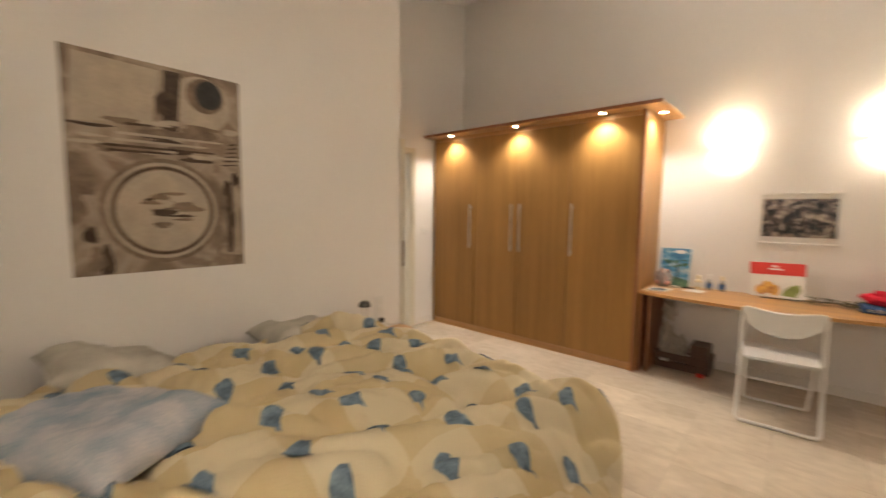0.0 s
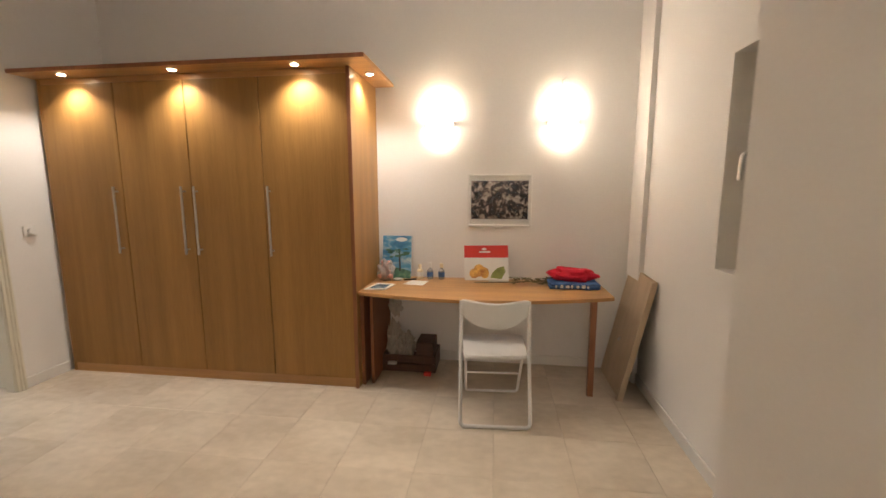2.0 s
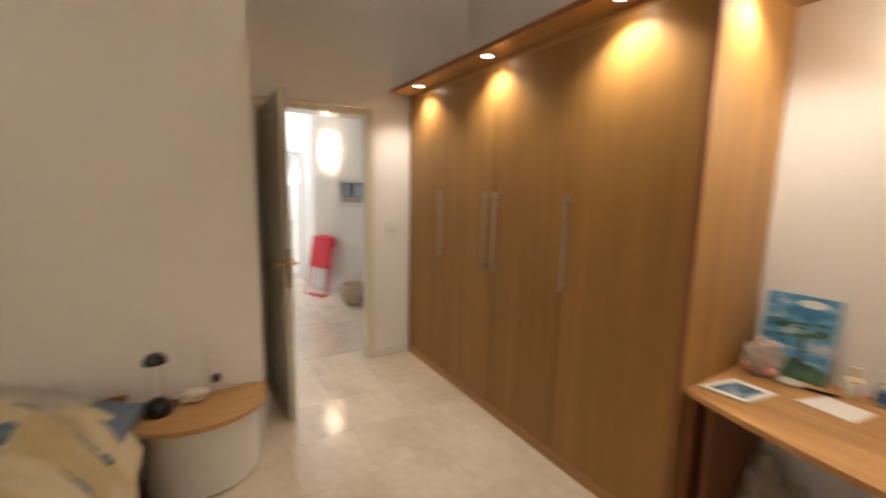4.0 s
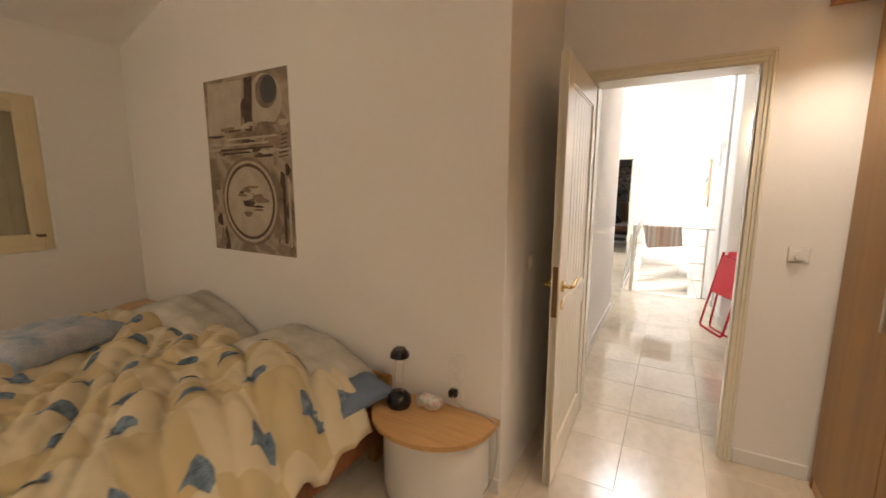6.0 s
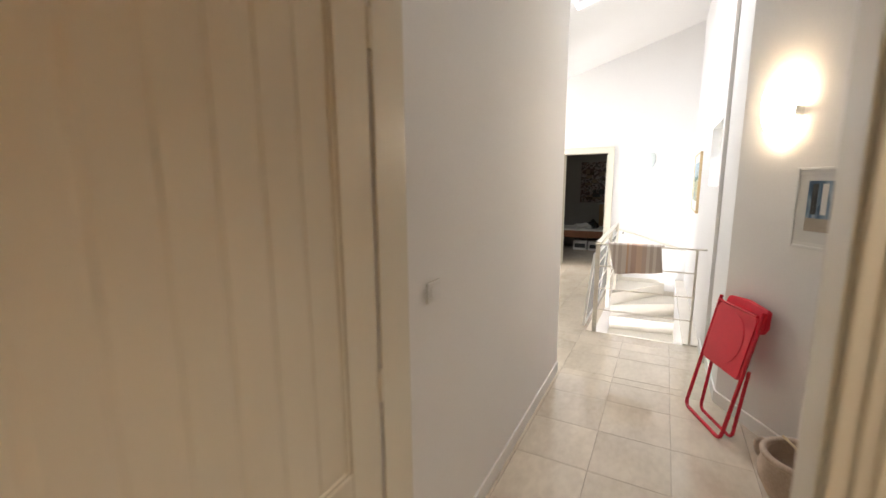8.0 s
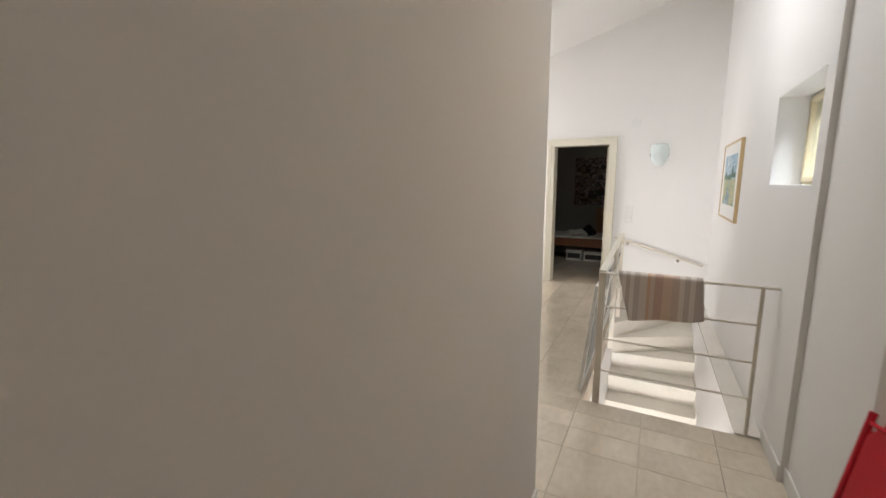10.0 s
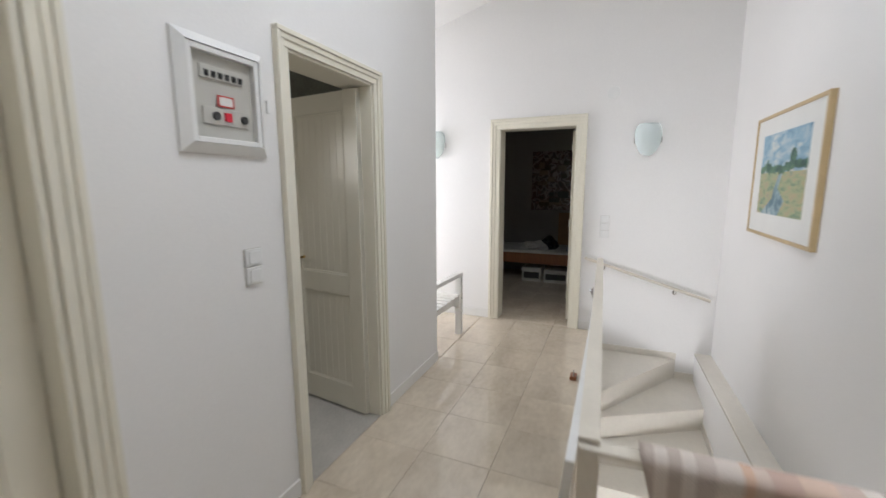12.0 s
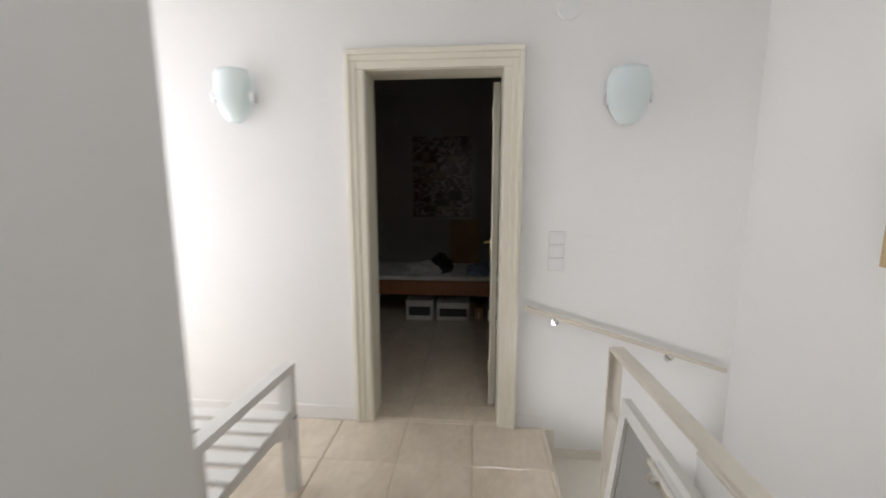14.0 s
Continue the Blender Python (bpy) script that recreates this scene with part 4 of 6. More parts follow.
def duvet_place(u, v):
    """u, v from 0 to 1 over the duvet: head to foot, far side to near side; the edges hang over."""
    x = 1.22 + 2.00 * u
    wav = 0.05 * noise.noise(Vector((u * 5, v * 5, 9.0)))
    y = -3.98 + 2.10 * v + wav * 0.6
    corner = max(0.0, (x - 2.6) / 0.62) ** 2 * max(0.0, (y + 2.7) / 0.82) ** 2
    x -= 0.20 * corner
    y -= 0.10 * corner
    z = fold_height(x, y)
    for d, reach in ((x - 3.02, 0.16), (y + 2.02, 0.14), (-3.88 - y, 0.14)):
        if d > -0.12:
            t = min(1.0, (d + 0.12) / (0.12 + reach))
            z -= 0.34 * t * t
    head = max(0.0, (0.10 - u) / 0.10)
    z -= 0.05 * head
    return Vector((x, y, max(z, 0.22)))


bm = bmesh.new()
NU, NV = 150, 150
grid = [[bm.verts.new(duvet_place(i / NU, j / NV)) for j in range(NV + 1)] for i in range(NU + 1)]
for i in range(NU):
    for j in range(NV):
        bm.faces.new((grid[i][j], grid[i + 1][j], grid[i + 1][j + 1], grid[i][j + 1]))
duvet = thing("duvet", "rumpled cream and yellow duvet with blue leaf prints", "duvet", (2.1, -2.9, 0.45))
cover = part("cover", bm, DUVET, duvet, smooth="all")
sol = cover.modifiers.new("thickness", "SOLIDIFY")
sol.thickness, sol.offset = 0.03, -1
rng = random.Random(5)
for i in range(9):
    for j in range(9):
        u, v = (i + 0.5 + (0.28 if j % 2 else -0.22) + rng.uniform(-0.1, 0.1)) / 9, (j + 0.5 + rng.uniform(-0.14, 0.14)) / 9
        if not (0.03 < u < 0.93 and 0.06 < v < 0.972):
            continue
        size, turn = rng.uniform(0.040, 0.050), rng.uniform(-0.5, 0.5)
        shape = [(-1.0, 0.05), (-0.8, 0.62), (-0.25, 0.95), (0.3, 0.62), (0.75, 0.18), (1.5, 0.02), (0.75, -0.25), (0.3, -0.66), (-0.25, -0.95), (-0.8, -0.55)]
        bm = bmesh.new()
        centre = bm.verts.new((u, v, 0))
        rim = []
        for a, b in shape:
            du, dv = size * (a * math.cos(turn) - b * math.sin(turn)), size * (a * math.sin(turn) + b * math.cos(turn))
            rim.append(bm.verts.new((min(1, u + du / 2.0), min(1, max(0, v + dv / 2.1)), 0)))
        for a, b in zip(rim, rim[1:] + rim[:1]):
            bm.faces.new((centre, a, b))
        bmesh.ops.subdivide_edges(bm, edges=bm.edges[:], cuts=3, use_grid_fill=True)
        for p in bm.verts:
            p.co = duvet_place(p.co.x, p.co.y) + Vector((0.001, 0.001, 0.007))
        part("leaf_print", bm, LEAF_BLUE, duvet)


def pillow(label, mat, m, sx=0.36, sy=0.26, h=0.10, seed=0):
    """A soft pillow: pinched corners, a bulged middle and creases."""
    bm = bmesh.new()
    n = 26
    tops, bots = [], []
    for i in range(n + 1):
        ta, ba = [], []
        for j in range(n + 1):
            u, v = -1 + 2 * i / n, -1 + 2 * j / n
            e = (1 - u ** 4) * (1 - v ** 4)
            pinch = 1 - 0.08 * (1 - u * u) * abs(v) ** 3 - 0.0
            x, y = u * sx * (1 - 0.06 * (1 - v * v) * abs(u)), v * sy * pinch
            cr = noise.noise(Vector((u * 2.2 + seed, v * 2.2, seed * 1.3))) * 0.30 + abs(noise.noise(Vector((u * 5, v * 5 + seed, 3)))) * 0.22
            z = h * math.sqrt(max(0, e)) * (0.95 + cr)
            ta.append(bm.verts.new((x, y, z)))
            ba.append(bm.verts.new((x, y, -0.35 * h * math.sqrt(max(0, e)))) if 0 < i < n and 0 < j < n else ta[-1])
        tops.append(ta), bots.append(ba)
    for i in range(n):
        for j in range(n):
            bm.faces.new((tops[i][j], tops[i + 1][j], tops[i + 1][j + 1], tops[i][j + 1]))
            q = (bots[i][j + 1], bots[i + 1][j + 1], bots[i + 1][j], bots[i][j])
            if len(set(q)) == 4 and not all(a is b for a, b in zip(q, (tops[i][j + 1], tops[i + 1][j + 1], tops[i + 1][j], tops[i][j]))):
                bm.faces.new(q)
    ob = single("pillow", bm, mat, label, "pillow", smooth="all")
    ob.matrix_world = m
    return ob


pillow("crumpled grey-white cotton pillow against the wall", PILLOW, pose(1.17, -3.32, 0.56, 0, 24, 92), 0.36, 0.24, 0.13, 1)
pillow("grey-white patterned cotton pillow at the bed head", PILLOW, pose(1.20, -2.38, 0.54, 0, 12, 86), 0.34, 0.24, 0.12, 2)
pillow("blue-grey cotton pillow lying under another", SHEET, pose(1.20, -2.20, 0.46, 0, 4, 80), 0.30, 0.24, 0.07, 5)
pillow("pale blue and pink cotton pillow lying on the duvet", PILLOW_B, pose(1.88, -3.56, 0.64, 0, -4, 28), 0.36, 0.25, 0.11, 3)

# ---------------------------------------------------------------- bedside


def nightstand(label, m):
    """D-shaped top on a curved white body; its own space: wall at x = 0, y along the wall."""
    th = thing("nightstand", label, "nightstand")
    half, bulge = 0.315, 0.36
    top = [(0.0, -half)] + [(0.03 + (bulge - 0.03) * math.sin(math.pi * k / 20) ** 0.8, -half * math.cos(math.pi * k / 20)) for k in range(21)] + [(0.0, half)]
    body = [(0.01, -half + 0.05)] + [(0.02 + (bulge - 0.07) * math.sin(math.pi * k / 20) ** 0.8, -(half - 0.05) * math.cos(math.pi * k / 20)) for k in range(21)] + [(0.01, half - 0.05)]
    part("tabletop", prism(top, 0.376, 0.40), BEECH, th, "D-shaped beech veneer top")
    part("body", prism(body, 0.012, 0.376), WHITE_PL, th, "curved white body", smooth=True)
    th.matrix_world = m
    return th


nightstand("small D-shaped nightstand with beech top and white body", pose(X_POSTER + 0.013, -1.655, 0))
nightstand("D-shaped nightstand on the far side of the bed", pose(X_POSTER + 0.013, -4.22, 0.14))
lampy = thing("table_lamp", "black table lamp with two thin rods on the nightstand", "lamp", (1.07, -1.83, 0.40))
part("base", lathe([(0.0, 0.0), (0.055, 0.0), (0.062, 0.02), (0.058, 0.05), (0.035, 0.075), (0.0, 0.08)], 20, (1.07, -1.83, 0.40)), BLACK, lampy, smooth=True)
for dy in (-0.022, 0.022):
    part("rod", tube([(1.07, -1.83 + dy, 0.46), (1.06, -1.83 + dy, 0.665)], 0.004, 8), CHROME, lampy, "thin chrome rod", smooth=True)
part("head", lathe([(0.0, 0.045), (0.030, 0.042), (0.046, 0.02), (0.048, 0.0), (0.02, -0.004), (0.0, -0.004)], 20, (1.06, -1.83, 0.655)), BLACK, lampy, smooth=True)
bm = box(0.985, 1.05, -1.745, -1.62, 0.40, 0.462, bev=0.018, seg=3)
bmesh.ops.subdivide_edges(bm, edges=bm.edges[:], cuts=2, use_grid_fill=True)
for v in bm.verts:
    v.co += Vector((noise.noise(v.co * 26), noise.noise(v.co * 26 + Vector((9, 0, 0))), noise.noise(v.co * 26 + Vector((0, 9, 0))))) * 0.011
    v.co.z = max(v.co.z, 0.40)
single("tissue_pack", bm, FLOWERED, "crumpled flowered tissue pack on the nightstand", "tissue pack", (1.02, -1.68, 0.40), smooth=True)
outlet = thing("wall_socket", "white triple wall socket with a plug above the nightstand", "socket", (X_POSTER, -1.58, 0.55))
part("plate", box(X_POSTER, X_POSTER + 0.01, -1.62, -1.54, 0.44, 0.68, bev=0.004), WHITE_PL, outlet)
for z in (0.485, 0.56, 0.635):
    part("insert", tube([(X_POSTER + 0.009, -1.58, z), (X_POSTER + 0.013, -1.58, z)], 0.026, 18), WHITE_MET, outlet)
plug = part("plug", box(X_POSTER + 0.013, X_POSTER + 0.055, -1.60, -1.56, 0.462, 0.50, bev=0.008), BLACK, outlet, "black plug", smooth=True)
part("cable", tube(arc([(X_POSTER + 0.05, -1.58, 0.48), (X_POSTER + 0.06, -1.52, 0.43), (X_POSTER + 0.05, -1.42, 0.425), (X_POSTER + 0.05, -1.345, 0.41), (X_POSTER + 0.06, -1.33, 0.30), (X_POSTER + 0.03, -1.36, 0.1), (X_POSTER + 0.08, -1.40, 0.012), (X_POSTER + 0.20, -1.52, 0.01)], 4, 0.05), 0.005, 8), STEEL, outlet, "grey cable", smooth=True)

# ---------------------------------------------------------------- pictures


def ring(u, v, r0, r1, w, to, n=36):
    bm = bmesh.new()
    a = [bm.verts.new(to(u + r0 * math.cos(2 * math.pi * k / n), v + r0 * math.sin(2 * math.pi * k / n), w)) for k in range(n)]
    b = [bm.verts.new(to(u + r1 * math.cos(2 * math.pi * k / n), v + r1 * math.sin(2 * math.pi * k / n), w)) for k in range(n)]
    for k in range(n):
        bm.faces.new((a[k], a[(k + 1) % n], b[(k + 1) % n], b[k]))
    return bm


PY0, PY1, PZ0, PZ1 = -3.49, -2.68, 1.055, 2.165
poster = thing("poster", "large sepia poster of a plate, cutlery and coffee cup", "poster", (X_POSTER, -3.085, 1.6))
on = lambda u, v, w: (X_POSTER + 0.003 + w, PY0 + u, PZ0 + v)
part("sheet", box(X_POSTER, X_POSTER + 0.003, PY0, PY1, PZ0, PZ1), POSTER_BG, poster)
part("print_plate", prism(disc(0.40, 0.33, 0.285, 0.285), 0.0002, 0.0006, to=on), SEPIA_MD, poster)
for r0, r1, w, mat in ((0.262, 0.283, 0.0010, SEPIA_MD), (0.245, 0.262, 0.0012, SEPIA_LT), (0.228, 0.24, 0.0012, SEPIA_DK)):
    part("print_rim", ring(0.40, 0.33, r0, r1, w, on), mat, poster)
part("print_plate", prism(disc(0.40, 0.33, 0.222, 0.222), 0.0008, 0.0011, to=on), SEPIA_LT, poster)
part("print_bar", prism([(0.0, 0.62), (0.05, 0.60), (0.05, 0.28), (0.0, 0.24)], 0.0008, 0.001, to=on), SEPIA_MD, poster)
rng = random.Random(3)


def blob(u, v, ru, rv, n=18):
    """An uneven oval outline."""
    ph = rng.uniform(0, 6.28)
    return [(u + ru * c * math.cos(a), v + rv * c * math.sin(a)) for a, c in [(2 * math.pi * q / n, 1 + 0.16 * math.sin(3 * 2 * math.pi * q / n + ph) + rng.uniform(-0.1, 0.1)) for q in range(n)]]


def inside(outline):
    return [(min(0.805, max(0.005, u)), min(1.105, max(0.005, v))) for u, v in outline]


for k in range(22):
    u, v = 0.40 + rng.gauss(0, 0.05), 0.34 + rng.gauss(0, 0.045)
    part("print_patch", prism(blob(u, v, rng.uniform(0.025, 0.07), rng.uniform(0.008, 0.02)), 0.0013 + 0.00003 * k, 0.0015 + 0.00003 * k, to=on), (SEPIA_MD, SEPIA_MD, SEPIA_DK, SEPIA_LT)[k % 4], poster)
for k in range(30):
    u, v = rng.uniform(0.06, 0.76), rng.uniform(0.62, 0.82)
    part("print_table", prism(inside(blob(u, v, rng.uniform(0.03, 0.10), rng.uniform(0.006, 0.02))), 0.00062 + 0.00001 * k, 0.00075 + 0.00001 * k, to=on), (SEPIA_MD, SEPIA_DK, SEPIA_LT, SEPIA_MD, SEPIA_LT)[k % 5], poster)
for k in range(14):
    u, v = (rng.uniform(0.02, 0.14), rng.uniform(0.66, 0.79))[k % 2], rng.uniform(0.02, 0.58)
    part("print_table", prism(inside(blob(u, v, rng.uniform(0.012, 0.035), rng.uniform(0.03, 0.10))), 0.00012 + 0.000005 * k, 0.0002 + 0.000005 * k, to=on), (SEPIA_MD, SEPIA_DK, SEPIA_MD)[k % 3], poster)
part("print_shade", prism(inside(blob(0.43, 0.90, 0.05, 0.09)), 0.00052, 0.00058, to=on), SEPIA_DK, poster)
part("print_saucer", prism(disc(0.60, 0.94, 0.155, 0.155), 0.0002, 0.0005, to=on), SEPIA_LT, poster)
part("print_cup", prism(disc(0.62, 0.99, 0.098, 0.098), 0.0006, 0.0009, to=on), SEPIA_MD, poster)
part("print_coffee", prism(disc(0.64, 1.0, 0.072, 0.08), 0.0010, 0.0013, to=on), INK, poster)
part("print_napkin", prism([(0.02, 0.76), (0.36, 0.80), (0.40, 1.08), (0.04, 1.09)], 0.0002, 0.0005, to=on), SEPIA_LT, poster)
part("print_shadow", prism([(0.40, 0.78), (0.47, 0.74), (0.50, 1.09), (0.42, 1.09)], 0.0004, 0.0007, to=on), SEPIA_DK, poster)
for k, (u0, u1, v) in enumerate(((0.18, 0.62, 0.685), (0.14, 0.66, 0.655), (0.2, 0.7, 0.72), (0.16, 0.44, 0.63), (0.10, 0.3, 0.80), (0.24, 0.36, 0.77))):
    part("print_cutlery", prism([(u0, v), (u1, v + 0.008), (u1, v + 0.018), (u0, v + 0.014)], 0.0012, 0.0014, to=on), (SEPIA_LT, SEPIA_DK)[k % 2], poster)
for k in range(6):
    part("print_fork", prism([(0.70 + 0.008 * k, 0.60 + 0.025 * k), (0.785, 0.61 + 0.025 * k), (0.785, 0.618 + 0.025 * k), (0.70 + 0.008 * k, 0.608 + 0.025 * k)], 0.0012, 0.0014, to=on), SEPIA_DK, poster)
part("print_knife", prism([(0.72, 0.08), (0.745, 0.08), (0.75, 0.50), (0.72, 0.52)], 0.0012, 0.0014, to=on), SEPIA_DK, poster)
part("print_knife", prism([(0.765, 0.06), (0.785, 0.06), (0.79, 0.46), (0.77, 0.5)], 0.0012, 0.0014, to=on), SEPIA_LT, poster)


def framed(name, label, m, w, h, bar, depth, mat_frame, mat_mat, margin):
    """A picture in its own space: hangs on the plane y = 0, faces -y, centre at the origin. Gives the thing and the print's half size."""
    th = thing(name, label, "picture")
    for x0, x1, z0, z1 in ((-w / 2, -w / 2 + bar, -h / 2, h / 2), (w / 2 - bar, w / 2, -h / 2, h / 2), (-w / 2 + bar, w / 2 - bar, -h / 2, -h / 2 + bar), (-w / 2 + bar, w / 2 - bar, h / 2 - bar, h / 2)):
        part("frame", box(x0, x1, -depth, 0, z0, z1, bev=0.003), mat_frame, th)
    part("mat", box(-w / 2 + bar, w / 2 - bar, -depth * 0.75, -depth * 0.6, -h / 2 + bar, h / 2 - bar), mat_mat, th)
    return th, depth * 0.75


fl, d = framed("framed_photograph", "dark photograph of blossoms in a thin white frame", None, 0.512, 0.42, 0.014, 0.022, WHITE_PL, PAPER, 0.03)
part("print", box(-0.228, 0.228, -d - 0.002, -d, -0.150, 0.158), FLOWER, fl)
pane = part("pane", box(-0.24, 0.24, -d - 0.0048, -d - 0.0042, -0.195, 0.195), PICTURE_GLASS, fl)
pane.visible_shadow = False
fl.matrix_world = pose(3.546, Y_DESK, 1.378)

st, d = framed("framed_photograph", "bluish street photograph in a white frame", None, 0.60, 0.43, 0.016, 0.022, WHITE_PL, PAPER, 0.04)
part("print", box(-0.225, 0.24, -d - 0.002, -d, -0.12, 0.145), STREET, st)
part("print_wall", box(-0.225, 0.24, -d - 0.003, -d - 0.002, -0.12, -0.05), SEPIA_LT, st)
for k in range(5):
    part("print_window", box(-0.20 + 0.055 * k, -0.17 + 0.055 * k, -d - 0.0035, -d - 0.002, -0.03, 0.13), (INK, PAPER, SEPIA_DK)[k % 3], st)
pane = part("pane", box(-0.28, 0.28, -d - 0.0048, -d - 0.0042, -0.18, 0.18), PICTURE_GLASS, st)
pane.visible_shadow = False
st.matrix_world = Matrix.Translation(oblique(0.755, 0, 1.42)) @ pose(0, 0, 0, 0, 0, math.degrees(OBA))

la, d = framed("framed_painting", "landscape painting of fields and stream in an oak frame", None, 1.05, 0.775, 0.022, 0.03, PALE_OAK, PAPER, 0.13)
part("print_sky", box(-0.36, 0.36, -d - 0.002, -d, 0.02, 0.26), SKYBLUE, la)
part("print_field", box(-0.36, 0.36, -d - 0.002, -d, -0.24, 0.02), FIELD, la)
rng = random.Random(8)
for k in range(16):
    u = -0.33 + 0.68 * k / 15
    part("print_tree", prism(disc(u, 0.03 + rng.uniform(0, 0.03), rng.uniform(0.02, 0.04), rng.uniform(0.02, 0.055 if k < 6 else 0.03), 10), d + 0.0025 + 0.0001 * k, d + 0.003 + 0.0001 * k, to=lambda a, b, w: (a, -w, b)), TREES, la)
part("print_tree", prism(disc(0.17, 0.10, 0.045, 0.05, 12), d + 0.0042, d + 0.0046, to=lambda a, b, w: (a, -w, b)), TREES, la)
part("print_stream", prism([(-0.02, 0.01), (0.03, 0.01), (-0.02, -0.08), (0.10, -0.15), (0.02, -0.24), (-0.28, -0.24), (-0.10, -0.14), (-0.08, -0.08)], d + 0.003, d + 0.0034, to=lambda a, b, w: (a, -w, b)), STREAM, la)
la.matrix_world = pose(-5.90, Y_STAIR, 1.555)

# ---------------------------------------------------------------- wall lamps


def sconce(label, m, lit=0.0):
    """Frosted glass shield on a wall bracket; own space: wall at y = 0, faces -y, centre at the origin."""
    th = thing("wall_lamp", label, "wall lamp", group="glass wall lamps")
    bm = bmesh.new()
    n, k = 18, 16
    off = 0.032
    rows = []
    for i in range(k + 1):
        z = 0.145 - 0.29 * i / k
        low = max(0.0, (i / k - 0.30) / 0.70)
        half = 0.115 * math.sqrt(max(0.04, 1 - 0.96 * low ** 2.1))
        half *= math.sqrt(1 - 0.45 * max(0.0, (0.3 - i / k) / 0.3) ** 2)
        out = 0.070 * math.sqrt(max(0.10, 1 - 0.90 * low ** 2.1))
        rows.append([bm.verts.new((half * math.sin(a), -off - out * math.cos(a), z)) for a in [math.pi / 2 * (-1 + 2 * j / n) for j in range(n + 1)]])
    for a, b in zip(rows, rows[1:]):
        for j in range(n):
            bm.faces.new((a[j], a[j + 1], b[j + 1], b[j]))
    shade = part("shade", bm, (GLOW if lit > 5 else GLOW_LOW if lit > 2 else GLOW_MID) if lit else FROST, th, "lit frosted glass shade" if lit else "pale green frosted glass shade", smooth="all")
    s = shade.modifiers.new("thickness", "SOLIDIFY")
    s.thickness = 0.005
    for x in (-0.113, 0.113):
        part("clip", box(x - 0.006, x + 0.006, -0.05, 0.0, -0.032, 0.022, bev=0.003), CHROME, th, "chrome clip")
    part("bracket", box(-0.107, 0.107, -0.030, 0.0, -0.036, -0.026, bev=0.003), WHITE_MET, th, "white mounting bar")
    part("mount", box(-0.04, 0.04, -0.016, 0.0, -0.05, 0.05, bev=0.004), WHITE_MET, th)
    th.matrix_world = m
    return th


for x, z in ((3.063, 1.99), (4.02, 1.985)):
    sconce("lit frosted glass wall lamp above the desk", pose(x, Y_DESK, z), lit=9)
    lamp("desk_wall_lamp_up", "SPOT", look((x, Y_DESK - 0.06, z + 0.125), (x, Y_DESK - 1.7, z + 1.9)), 34, WARM, radius=0.03, cone=92)
    lamp("desk_wall_lamp", "POINT", pose(x, Y_DESK - 0.05, z + 0.07), 0.35, WARM, radius=0.03)
    lamp("desk_wall_lamp", "POINT", pose(x, Y_DESK - 0.05, z - 0.095), 0.3, WARM, radius=0.03)
    det = single("ceiling_hook_plate", lathe([(0.0, 0.0), (0.035, 0.0), (0.03, 0.012), (0.0, 0.014)], 18), WHITE_PL, "small round white cover on the wall", "cover", smooth=True) if x > 4 else None
    if det:
        det.matrix_world = pose(x + 0.02, Y_DESK, z + 0.29, 90, 0, 0)
# Out-of-view lamp assumed on the south wall to light poster wall and pier.
sconce("assumed, unseen lit frosted glass wall lamp between window and pier", pose(3.55, Y_BACK, 1.95, 0, 0, 180), lit=1)
lamp("assumed_bed_lamp", "POINT", pose(3.55, Y_BACK + 0.055, 2.03), 4.0, WARM, radius=0.03)
lamp("assumed_bed_lamp_up", "SPOT", look((3.55, Y_BACK + 0.065, 2.08), (3.35, Y_BACK + 1.7, 3.7)), 16, WARM, radius=0.03, cone=92)
sconce("softly lit frosted glass wall lamp in the corridor", Matrix.Translation(oblique(0.31, 0, 1.95)) @ pose(0, 0, 0, 0, 0, math.degrees(OBA)), lit=4)
lamp("corridor_wall_lamp", "POINT", Matrix.Translation(oblique(0.31, 0.05, 2.02)), 0.25, WARM, radius=0.04)
lamp("corridor_wall_lamp", "POINT", Matrix.Translation(oblique(0.31, 0.045, 1.865)), 0.15, WARM, radius=0.03)
sconce("unlit frosted glass wall lamp beside the far door", pose(X_C, -0.873, 1.915, 0, 0, 90))
sconce("unlit frosted glass wall lamp beside the far door", pose(X_C, -3.03, 1.95, 0, 0, 90))

# ---------------------------------------------------------------- on and under the desk
DZ = 0.731
tree_pic = thing("small_canvas", "small blue canvas with dark palm trees leaning on the wall", "painting", (2.68, 0.55, DZ))
on = lambda u, v, w: (2.575 + u, 0.515 - w + v * 0.17, DZ + v * 0.985)
part("canvas", prism([(0, 0), (0.245, 0), (0.245, 0.355), (0, 0.355)], -0.015, 0.0, to=on), CANVAS_BLUE, tree_pic)
rng = random.Random(11)
part("print_ground", prism([(0.0, 0.0), (0.245, 0.0), (0.245, 0.06), (0.12, 0.09), (0.0, 0.05)], 0.0002, 0.0008, to=on), TREES, tree_pic)
part("print_trunk", prism([(0.145, 0.06), (0.16, 0.06), (0.15, 0.22), (0.138, 0.22)], 0.0004, 0.001, to=on), INK, tree_pic)
for k in range(14):
    u, v = min(0.205, max(0.04, 0.13 + rng.gauss(0, 0.045))), 0.215 + rng.gauss(0, 0.03)
    part("print_leaf", prism(disc(u, v, rng.uniform(0.015, 0.035), rng.uniform(0.006, 0.012), 8), 0.0012 + 0.0001 * k, 0.0014 + 0.0001 * k, to=on), TREES, tree_pic)
part("print_cloud", prism(disc(0.16, 0.325, 0.05, 0.018, 12), 0.0008, 0.001, to=on), PAPER, tree_pic)

